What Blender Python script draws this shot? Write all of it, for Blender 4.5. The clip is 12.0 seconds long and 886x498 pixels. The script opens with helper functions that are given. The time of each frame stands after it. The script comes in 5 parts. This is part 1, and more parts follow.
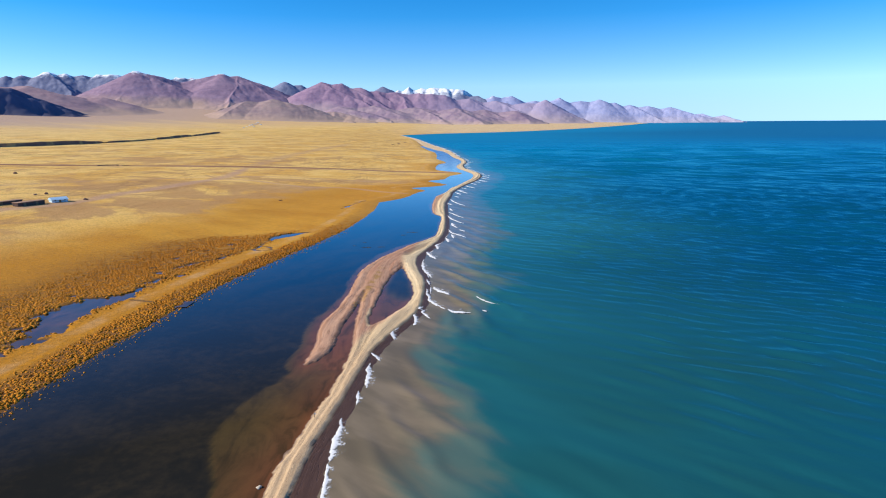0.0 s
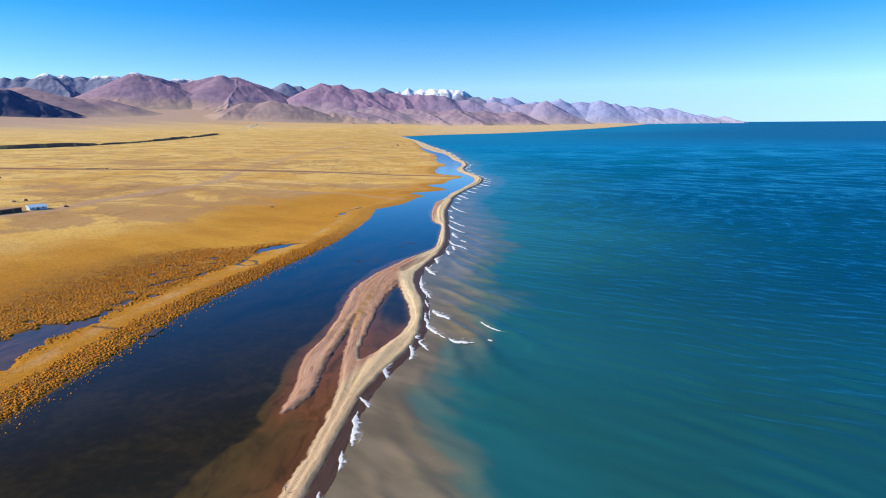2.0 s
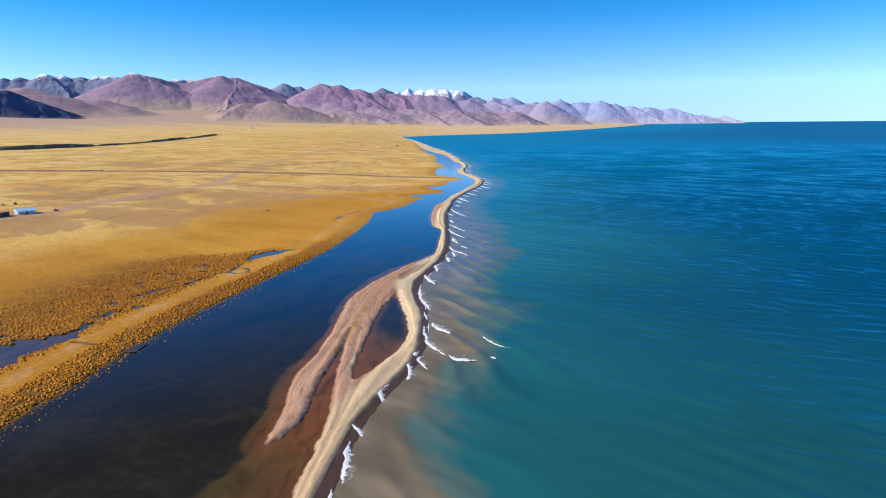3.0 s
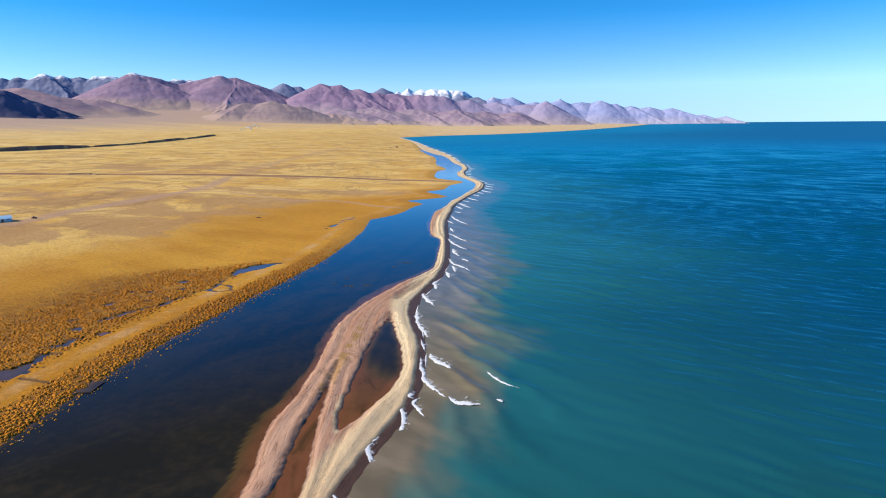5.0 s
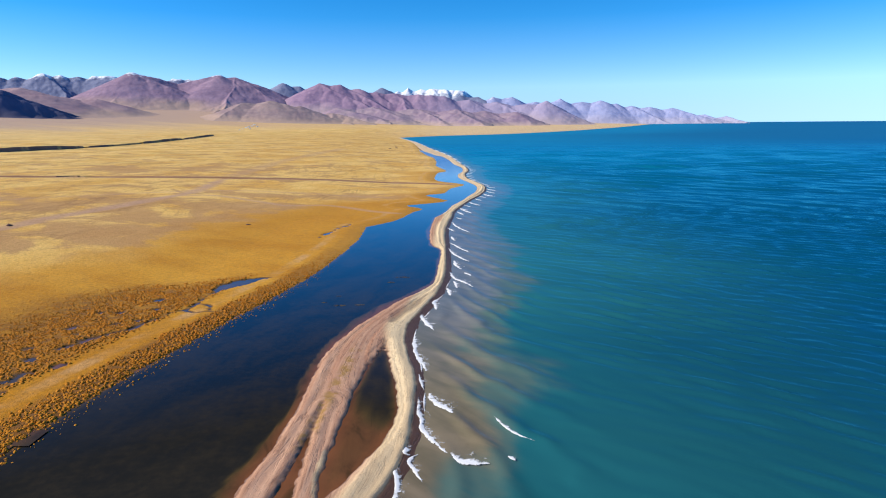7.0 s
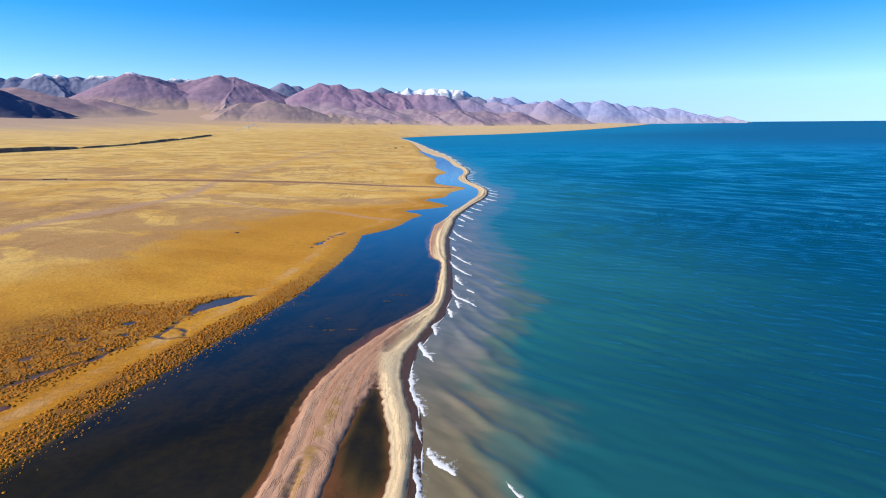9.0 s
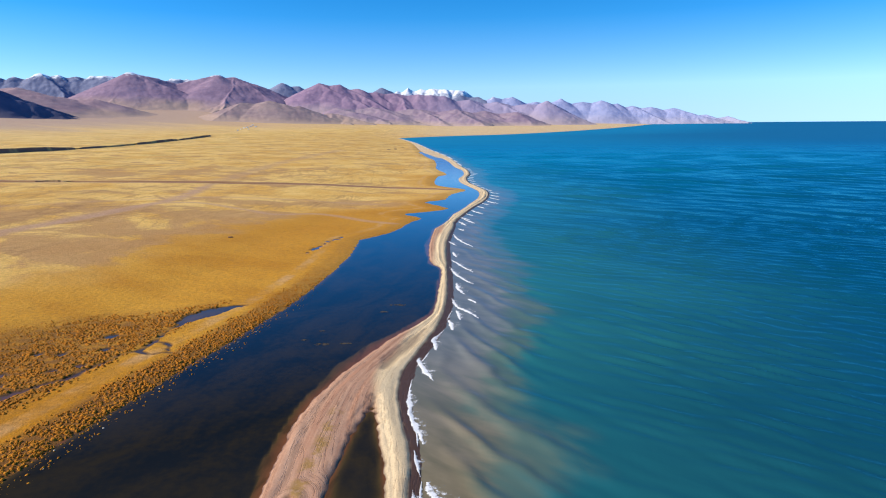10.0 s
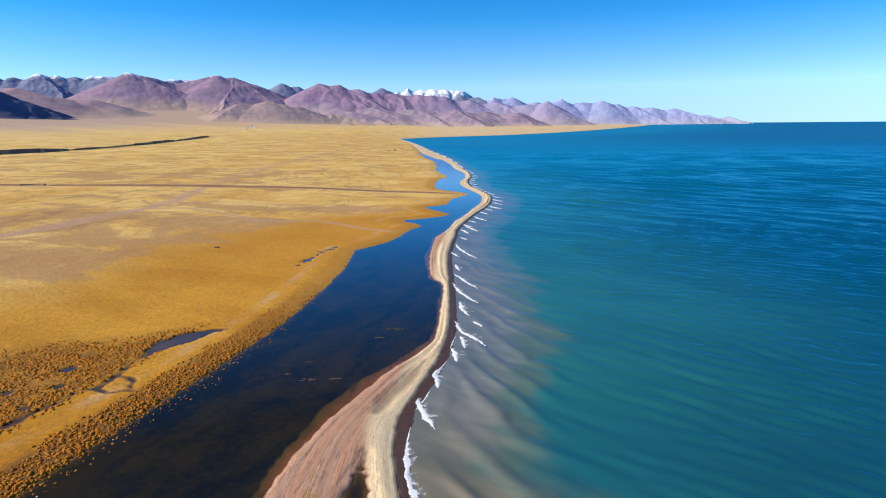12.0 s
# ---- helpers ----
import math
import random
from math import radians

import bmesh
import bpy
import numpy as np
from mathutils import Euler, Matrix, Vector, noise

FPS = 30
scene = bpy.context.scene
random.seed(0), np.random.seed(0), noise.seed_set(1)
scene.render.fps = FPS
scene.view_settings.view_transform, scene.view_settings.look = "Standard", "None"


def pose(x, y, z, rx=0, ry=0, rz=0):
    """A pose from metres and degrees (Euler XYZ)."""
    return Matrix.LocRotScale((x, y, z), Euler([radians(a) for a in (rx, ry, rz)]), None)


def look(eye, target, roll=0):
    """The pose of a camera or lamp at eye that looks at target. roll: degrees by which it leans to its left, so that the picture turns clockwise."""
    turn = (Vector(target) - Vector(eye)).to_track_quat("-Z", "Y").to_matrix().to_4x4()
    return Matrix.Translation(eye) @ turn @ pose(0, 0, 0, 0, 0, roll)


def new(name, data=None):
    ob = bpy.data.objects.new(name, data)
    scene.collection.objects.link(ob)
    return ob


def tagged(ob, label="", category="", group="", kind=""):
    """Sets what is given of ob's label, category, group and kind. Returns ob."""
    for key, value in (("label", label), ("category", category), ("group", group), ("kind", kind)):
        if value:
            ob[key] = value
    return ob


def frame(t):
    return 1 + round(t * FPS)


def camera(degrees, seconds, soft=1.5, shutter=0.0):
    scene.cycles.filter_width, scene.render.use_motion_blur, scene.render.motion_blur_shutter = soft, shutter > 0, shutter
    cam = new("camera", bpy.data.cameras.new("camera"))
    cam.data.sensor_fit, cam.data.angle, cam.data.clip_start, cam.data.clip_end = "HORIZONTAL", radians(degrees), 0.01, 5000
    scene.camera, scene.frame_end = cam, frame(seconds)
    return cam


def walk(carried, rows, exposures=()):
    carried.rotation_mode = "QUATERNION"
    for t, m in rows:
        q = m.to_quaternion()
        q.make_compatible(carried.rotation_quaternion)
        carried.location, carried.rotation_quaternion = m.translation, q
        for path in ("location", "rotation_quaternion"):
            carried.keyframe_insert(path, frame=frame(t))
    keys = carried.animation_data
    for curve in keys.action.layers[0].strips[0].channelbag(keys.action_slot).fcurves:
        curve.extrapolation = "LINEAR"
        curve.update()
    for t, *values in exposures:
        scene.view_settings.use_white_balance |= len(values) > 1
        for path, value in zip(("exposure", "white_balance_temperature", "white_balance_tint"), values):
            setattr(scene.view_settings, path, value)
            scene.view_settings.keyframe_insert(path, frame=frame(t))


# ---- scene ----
# An autumn lake shore on a high plateau, seen from a small drone that flies forward over a sand spit.
cam = camera(73.3, 12.0, soft=1.1)
PATH = [
    (0, (1.015, 3.651, 36.823), (1.006, 5.607, 36.404), -0.45),
    (0.5, (0.947, 7.21, 36.948), (0.938, 9.165, 36.53), -0.5),
    (1, (0.967, 10.789, 37.119), (0.958, 12.745, 36.701), -0.5),
    (1.5, (0.993, 14.309, 37.318), (0.983, 16.265, 36.901), -0.5),
    (2, (0.971, 17.774, 37.513), (0.962, 19.73, 37.097), -0.5),
    (2.5, (0.94, 21.21, 37.7), (0.93, 23.167, 37.285), -0.55),
    (3, (0.978, 24.598, 37.896), (0.969, 26.554, 37.481), -0.55),
    (5, (1.098, 37.848, 38.937), (1.089, 39.804, 38.522), -0.55),
    (5.5, (1.08, 41.279, 39.104), (1.071, 43.235, 38.689), -0.55),
    (6, (1.007, 44.703, 39.265), (0.998, 46.66, 38.849), -0.55),
    (6.5, (0.927, 48.189, 39.435), (0.918, 50.146, 39.019), -0.55),
    (7, (0.901, 51.743, 39.619), (0.892, 53.7, 39.203), -0.55),
    (9, (0.733, 65.611, 40.494), (0.724, 67.567, 40.077), -0.55),
    (9.5, (0.704, 69.069, 40.619), (0.695, 71.025, 40.202), -0.55),
    (10, (0.651, 72.552, 40.725), (0.642, 74.508, 40.309), -0.55),
    (10.5, (0.544, 76.081, 40.837), (0.535, 78.037, 40.421), -0.55),
    (11, (0.434, 79.716, 40.981), (0.425, 81.672, 40.564), -0.55),
    (11.5, (0.304, 83.396, 41.128), (0.295, 85.352, 40.712), -0.55),
    (12, (0.137, 87.08, 41.243), (0.128, 89.037, 40.828), -0.55),
]
walk(cam, [(t, look(eye, target, roll)) for t, eye, target, roll in PATH])

# ---- daylight: clear high-altitude sky, sun low over the plain, behind the left shoulder ----
SUN_AZ, SUN_EL = radians(-94), radians(31)  # azimuth from +y towards +x
world = bpy.data.worlds.new("clear_sky")
scene.world = world
world.use_nodes = True
wn, wl = world.node_tree.nodes, world.node_tree.links
wn.clear()
sky = wn.new("ShaderNodeTexSky")
sky.sky_type, sky.sun_disc = "NISHITA", False
sky.sun_elevation, sky.sun_rotation = SUN_EL, SUN_AZ
sky.altitude, sky.air_density, sky.dust_density, sky.ozone_density = 3000, 1.0, 0.0, 5.0
coord, sep, up, comb = (wn.new("ShaderNode" + k) for k in ("TexCoord", "SeparateXYZ", "Math", "CombineXYZ"))
up.operation, up.inputs[1].default_value = "MAXIMUM", 0.055
tint = wn.new("ShaderNodeHueSaturation")
grade = wn.new("ShaderNodeMapRange")  # paler towards the horizon
for k, v in (("From Min", 0.0), ("From Max", 0.16), ("To Min", 1.0), ("To Max", 1.3)):
    grade.inputs[k].default_value = v
back, wout = wn.new("ShaderNodeBackground"), wn.new("ShaderNodeOutputWorld")
back.inputs["Strength"].default_value = 0.13
wl.new(coord.outputs["Generated"], sep.inputs[0])
wl.new(sep.outputs["Z"], grade.inputs["Value"]), wl.new(grade.outputs["Result"], tint.inputs["Saturation"])
wl.new(sep.outputs["X"], comb.inputs["X"]), wl.new(sep.outputs["Y"], comb.inputs["Y"])
wl.new(sep.outputs["Z"], up.inputs[0]), wl.new(up.outputs[0], comb.inputs["Z"])
wl.new(comb.outputs[0], sky.inputs["Vector"]), wl.new(sky.outputs["Color"], tint.inputs["Color"])
cool = wn.new("ShaderNodeMix")
cool.data_type, cool.blend_type = "RGBA", "MULTIPLY"
cool.inputs[0].default_value = 1.0
high = wn.new("ShaderNodeMapRange")  # whiter at the rim, bluer overhead
for k, v in (("From Min", 0.02), ("From Max", 0.15)):
    high.inputs[k].default_value = v
shade = wn.new("ShaderNodeMix")
shade.data_type = "RGBA"
shade.inputs[6].default_value, shade.inputs[7].default_value = (0.96, 0.95, 1.0, 1), (0.84, 1.05, 1.05, 1)
wl.new(sep.outputs["Z"], high.inputs["Value"]), wl.new(high.outputs["Result"], shade.inputs[0]), wl.new(shade.outputs[2], cool.inputs[7])
wl.new(tint.outputs["Color"], cool.inputs[6]), wl.new(cool.outputs[2], back.inputs["Color"]), wl.new(back.outputs[0], wout.inputs["Surface"])
sun = new("sun", bpy.data.lights.new("sun", "SUN"))
sun.data.energy, sun.data.angle, sun.data.color = 4.9, radians(0.55), (1.0, 0.90, 0.74)
SUN_DIR = Vector((math.sin(SUN_AZ) * math.cos(SUN_EL), math.cos(SUN_AZ) * math.cos(SUN_EL), math.sin(SUN_EL)))
sun.matrix_world = Matrix.Translation((-60, 40, 200)) @ SUN_DIR.to_track_quat("Z", "Y").to_matrix().to_4x4()
scene.view_settings.exposure = 0.4

# ---- the plan: shores and heights as functions of x and y ----
TABLE = np.random.RandomState(7).rand(256, 256)


def vn(x, y):
    """Smooth value noise in 0..1."""
    xi, yi = np.floor(x).astype(int), np.floor(y).astype(int)
    fx, fy = x - xi, y - yi
    fx, fy = fx * fx * (3 - 2 * fx), fy * fy * (3 - 2 * fy)
    a, b = TABLE[xi & 255, yi & 255], TABLE[(xi + 1) & 255, yi & 255]
    c, d = TABLE[xi & 255, (yi + 1) & 255], TABLE[(xi + 1) & 255, (yi + 1) & 255]
    return (a * (1 - fx) + b * fx) * (1 - fy) + (c * (1 - fx) + d * fx) * fy


def fbm(x, y, octaves=4, gain=0.5):
    total, amp, norm = 0.0, 1.0, 0.0
    for i in range(octaves):
        total = total + amp * vn(x * 2 ** i + 17.3 * i, y * 2 ** i + 9.1 * i)
        norm, amp = norm + amp, amp * gain
    return total / norm


def ramp(a, b, v):
    v = np.clip((v - a) / (b - a), 0, 1)
    return v * v * (3 - 2 * v)


def smooth(points, n=5):
    """A rounded line through a few plan points (Catmull-Rom)."""
    p = np.array([points[0]] + list(points) + [points[-1]], float)
    out = []
    for i in range(1, len(p) - 2):
        for t in np.arange(n) / n:
            out.append(0.5 * (2 * p[i] + (p[i + 1] - p[i - 1]) * t + (2 * p[i - 1] - 5 * p[i] + 4 * p[i + 1] - p[i + 2]) * t ** 2
                              + (3 * p[i] - p[i - 1] - 3 * p[i + 1] + p[i + 2]) * t ** 3))
    return np.array(out + [p[-1]])


def line_distance(x, y, line):
    """Distance to a line of points, and how far along it (0..1) the nearest place lies."""
    best, where = np.full(np.shape(x), 1e9), np.zeros(np.shape(x))
    for i, ((ax, ay), (bx, by)) in enumerate(zip(line[:-1], line[1:])):
        dx, dy = bx - ax, by - ay
        t = np.clip(((x - ax) * dx + (y - ay) * dy) / (dx * dx + dy * dy + 1e-9), 0, 1)
        d = np.hypot(x - ax - t * dx, y - ay - t * dy)
        where = np.where(d < best, (i + t) / (len(line) - 1), where)
        best = np.minimum(best, d)
    return best, where


def inside(x, y, ring):
    res = np.zeros(np.shape(x), bool)
    for (ax, ay), (bx, by) in zip(ring, np.roll(ring, -1, 0)):
        if ay != by:
            res ^= ((ay > y) != (by > y)) & (x < (bx - ax) * (y - ay) / (by - ay) + ax)
    return res


def signed(x, y, ring):
    """Distance to a closed shore: positive inside, negative outside."""
    d = line_distance(x, y, np.vstack([ring, ring[:1]]))[0]
    return np.where(inside(x, y, ring), d, -d)


# lake-side edge of the dry sand, from south to north, then the far coast
EAST = smooth([(-15.5, -60), (-15.2, 20), (-14.6, 57), (-14.6, 63), (-14.0, 69), (-13.0, 77.3), (-12.0, 87), (-10.6, 97), (-7.4, 106.9),
               (-4.9, 114.6), (-3.7, 125.2), (-4.0, 139.9), (-5.7, 149), (-6.8, 157), (-6.6, 165), (-4.9, 172.5), (-2.2, 183), (0.0, 195),
               (0.9, 208), (1.1, 237), (1.1, 273), (3.8, 304), (5.2, 321), (13.3, 357), (19.4, 378), (23.6, 398), (25.8, 426), (21.8, 453),
               (17.0, 480), (16.4, 515), (20.4, 551), (19.6, 594), (14.9, 646), (8.1, 751), (-5.0, 866), (-23, 1001), (-62, 1320), (-122, 1690)])
COAST = smooth([(-122, 1690), (-60, 1800), (24, 1899), (213, 2058), (478, 2448), (718, 2865), (1087, 3550), (1453, 4235), (1829, 4591), (2300, 5300)])
EDGE = np.vstack([EAST, COAST[1:]])
# lagoon-side edge of the sand: the stem, the narrow channel, the tongue, and on to the north
WEST = smooth([(-19.5, -60), (-18.2, 20), (-17.4, 57), (-17.6, 61.6), (-16.8, 67), (-16.2, 72.6), (-15.2, 80), (-14.7, 88), (-14.6, 97),
               (-15.7, 107), (-16.2, 115), (-16.6, 121), (-16.85, 126), (-16.8, 131), (-17.1, 126), (-17.25, 121), (-17.7, 115), (-18.2, 106), (-18.1, 97), (-18.9, 93.7), (-20.9, 90.3),
               (-20.9, 98), (-21.8, 105), (-22.0, 111.6), (-20.8, 119), (-20.2, 131.6), (-20.4, 146), (-19.4, 155), (-17.4, 162), (-15.2, 168.6),
               (-12.5, 175), (-9.4, 182), (-4.2, 191), (-2.1, 197.6), (-1.2, 211), (-0.5, 235.6), (-3.8, 246), (-4.7, 271), (-3.5, 301)])
WEST_FAR = smooth([(-3.5, 301), (1.6, 320), (4.5, 339), (8.8, 354), (13.8, 376), (18.6, 397), (20.6, 414), (20.4, 433), (16.2, 457), (11.8, 481), (10.8, 511),
                   (15.6, 546), (15.6, 588), (9.6, 632), (5.0, 700), (-1.8, 762), (-9.6, 790), (-19.4, 850), (-33.5, 945), (-68, 1304), (-129, 1700)])
SPIT = np.vstack([WEST, WEST_FAR[1:], EAST[::-1]])
POOL = smooth([(-10.1, 156), (-8.3, 146), (-6.7, 136.5), (-6.0, 128), (-6.9, 121.3), (-9.8, 113.9), (-12.9, 108.3), (-13.9, 113.8), (-13.6, 121.4),
               (-13.1, 136.7), (-11.8, 149.4), (-10.1, 156)])
HOLLOW = smooth([(-9.9, 166.5, 0.5), (-9.0, 171, 1.1), (-7.4, 175, 1.2), (-5.6, 179.5, 1.0), (-3.6, 185.5, 0.2)])  # x, y, half width
# mainland shore with its low points, then the coast of the far bay
MAIN = smooth([(-60, -400), (-58.6, 20), (-57.4, 77), (-56.9, 84.4), (-56.2, 96.4), (-54.7, 109), (-53.4, 125), (-50.6, 141), (-46.2, 160),
               (-43.2, 172), (-40.6, 181), (-38.2, 191.4), (-35.2, 204), (-32.8, 219.4), (-30.8, 236.5), (-29.6, 255), (-30.2, 280)])
POINTS = smooth([(-21.5, 293), (-17.3, 303), (-14, 318), (-10, 329), (-18.5, 341), (-9.4, 347), (1.9, 358), (-10, 381), (0.2, 392), (3.9, 415), (13.2, 439),
                 (-4.4, 465), (-6.8, 501), (-4.3, 534), (2.1, 553), (-7.4, 609), (-8.0, 664), (-11.4, 736), (-21.2, 793), (-29.8, 870), (-37, 932), (-67, 1302), (-124, 1692)], 3)
LAND = np.vstack([MAIN, POINTS, COAST[1:], [(2300, 6500), (-6500, 6500), (-6500, -400)]])
# the creek behind the shore and the ponds on it: x, y, half width
CREEK = [(-76, 66, 0.8), (-73.5, 90, 0.8), (-71.6, 98, 1.5), (-71.3, 105, 3.4), (-73.4, 113, 4.8), (-74.0, 120, 4.8), (-71.5, 124, 4.4), (-68.7, 127.5, 3.2),
         (-67.3, 130, 0.9), (-69.0, 139, 0.9), (-67.3, 142, 1.0), (-64.4, 146, 0.5), (-61.8, 155, 0.1), (-61.4, 164, 0.4)]
# narrow winding ditches of the marsh, and the pond that they drain
BRANCHES = [[(-54.3, 190, 0.6), (-55.5, 187, 0.45), (-55.4, 182, 0.45), (-55.1, 180.2, 0.9), (-55.6, 176, 0.4), (-57.2, 174.2, 0.35), (-58.4, 173.4, 0.5), (-58.7, 171, 0.5), (-60.3, 167, 0.6),
             (-61.6, 164.2, 0.8), (-64.0, 160.8, 0.7), (-66.8, 157.6, 0.9), (-68.8, 152.6, 0.7)],
            [(-55.1, 180.2, 0.5), (-52.6, 179.6, 0.4), (-50.9, 177.9, 0.35), (-50.4, 175.2, 0.3)], [(-56.0, 175.2, 0.4), (-53.2, 173.6, 0.4), (-50.4, 174.6, 0.35), (-48.4, 174, 0.3)],
            [(-65.6, 125.0, 0.4), (-62.4, 123.8, 0.35), (-59.8, 123.3, 0.3), (-57.1, 122.0, 0.2)],
            [(-54.8, 191.3, 1.1), (-53.0, 195.6, 2.5), (-50.4, 199.2, 2.6), (-47.2, 202.3, 1.0), (-44.8, 203.0, 0.3)]]
# small pools among the tussocks: x, y, radius
POOLS = [(-65.1, 183.0, 1.2), (-62.4, 176.2, 0.9), (-73.6, 164.4, 1.1), (-73.3, 174.0, 0.8), (-68.9, 173.9, 0.8), (-65.9, 166.4, 0.7), (-62.6, 168.6, 0.8), (-67.2, 156.9, 0.9),
         (-71.0, 148.0, 1.0), (-74.6, 153.0, 0.8), (-80.0, 128.0, 0.9), (-77.5, 107.0, 1.1), (-70.5, 160.5, 0.6)]
FAR_POND = [(-44.4, 256, 0.2), (-42.2, 267, 0.8), (-39.6, 278, 0.6), (-36.6, 287, 0.0)]
DELTA = smooth([(-17, 30), (-22, 45), (-23.5, 57), (-28, 66.6), (-28, 73.4), (-25.8, 81.6), (-23.7, 87), (-20, 92), (-15, 90), (-14, 70)])


# bare trodden strips on the plain: x, y, half width
ROAD = [(-700, 455, 7), (-420, 447, 6), (-276, 443, 5.5), (-207, 448, 5.5), (-150, 453, 5.5), (-100, 454, 5.2), (-56, 453, 4.6), (-24, 449, 3.6), (4, 438, 2)]
TRAIL = [(-175, 222, 2.8), (-163, 244, 2.8), (-157.5, 258, 2.8), (-155.5, 284, 2.8), (-149.5, 308, 2.8), (-143, 331, 2.8), (-139, 352, 2.8), (-136.5, 376, 2.8), (-139, 401, 2.8), (-145, 444, 2)]
SIDE_TRAIL = [(-145, 444, 2), (-149, 528, 2.5), (-155, 661, 3), (-148, 928, 4)]
CATTLE_TRAIL = [(-139, 354, 0.8), (-121, 362, 1.0), (-90, 344, 0.9), (-75, 334, 1.0), (-55, 340, 0.9), (-33, 321, 0.9), (-20, 313, 0.6)]
SHORE_TRAIL = [(-250, 300, 1.2), (-220, 322, 1.2), (-190, 345, 1.2), (-150, 372, 1.0), (-110, 384, 1.0), (-60, 378, 0.8), (-30, 372, 0.6)]


def worn_mask(x, y):
    """Heavily grazed stretches round the herders' place."""
    res = np.zeros(np.shape(x))
    for cx, cy, rx, ry in ((-118, 250, 50, 26), (-140, 240, 46, 24), (-130, 276, 45, 20), (-108, 292, 50, 16), (-118, 262, 46, 34), (-92, 318, 55, 30), (-175, 325, 60, 45), (-165, 250, 40, 25), (-60, 372, 60, 20), (-220, 520, 120, 60)):
        res = np.maximum(res, ramp(1.3, 0.2, np.hypot((x - cx) / rx, (y - cy) / ry)))
    return res


def track_mask(x, y):
    res = np.zeros(np.shape(x))
    for course, soft, force in ((ROAD, 3, 1.0), (TRAIL, 2.5, 0.88), (SIDE_TRAIL, 7, 0.4), (CATTLE_TRAIL, 2.0, 0.65), (SHORE_TRAIL, 2.5, 0.45)):
        line = smooth(course, 4)
        d, t = line_distance(x, y, line[:, :2])
        w = np.interp(t * (len(line) - 1), np.arange(len(line)), line[:, 2])
        res = np.maximum(res, force * ramp(soft, 0, d - w))
    return res


def edge_x(y):
    return np.interp(y, EDGE[:, 1], EDGE[:, 0])


def far_rise(x, y):
    """The wide lake and the plain rise a little towards the rim of the built place."""
    return 22.5 * np.clip((np.hypot(x, y - 45) - 1500) / 3350, 0, 1.1) ** 2


def creek_gap(x, y):
    """How far outside the creek and the ponds a place lies; negative in the water."""
    gap = np.full(np.shape(x), 1e9)
    for course in (CREEK, FAR_POND):
        line = np.array(course)
        d, t = line_distance(x, y, line[:, :2])
        gap = np.minimum(gap, d - np.interp(t * (len(line) - 1), np.arange(len(line)), line[:, 2]))
    gap = gap + 4.2 * (fbm(x * 0.42, y * 0.42, 4) - 0.44) + 3.6 * (fbm(x * 1.0, y * 1.0, 2) - 0.5)
    for course in BRANCHES:
        line = np.array(course)
        d, t = line_distance(x + 1.6 * (fbm(x * 0.3, y * 0.3, 2) - 0.5), y, line[:, :2])
        gap = np.minimum(gap, d - np.interp(t * (len(line) - 1), np.arange(len(line)), np.where(line[:, 2] < 1, 0.8 * line[:, 2], line[:, 2])) + 0.9 * (fbm(x * 0.7, y * 0.7, 3) - 0.5))
    for px, py, rad in POOLS:
        gap = np.minimum(gap, np.hypot(x - px, y - py) - rad + 1.2 * (fbm(x * 0.8 + px, y * 0.8, 3) - 0.5))
    return gap


def land_height(x, y, d):
    """d: the distance from the mainland shore, negative in the water."""
    inland = np.maximum(d - 34, 0)
    z = 0.3 * (1 - np.exp(-np.maximum(d, 0) / 1.5)) + 5 * (1 - np.exp(-inland / 110)) + 0.011 * inland
    z = z + 95 * ramp(700, 2600, d)
    z = np.where(d < 0, np.maximum(0.12 * d, -2.5) - 30 * ramp(2500, 4500, np.hypot(x, y - 45)), z + 0.02)
    z = z + far_rise(x, y)
    return z + np.where(d > 4, (fbm(x * 0.03, y * 0.03, 3) - 0.5) * 0.9 * ramp(25, 120, d) + (fbm(x * 0.004, y * 0.004, 3) - 0.5) * 5 * ramp(150, 600, d), 0)


def ground_z(x, y):
    x, y = np.asarray(x, float), np.asarray(y, float)
    return land_height(x, y, signed(x, y, LAND))

# ---- materials ----


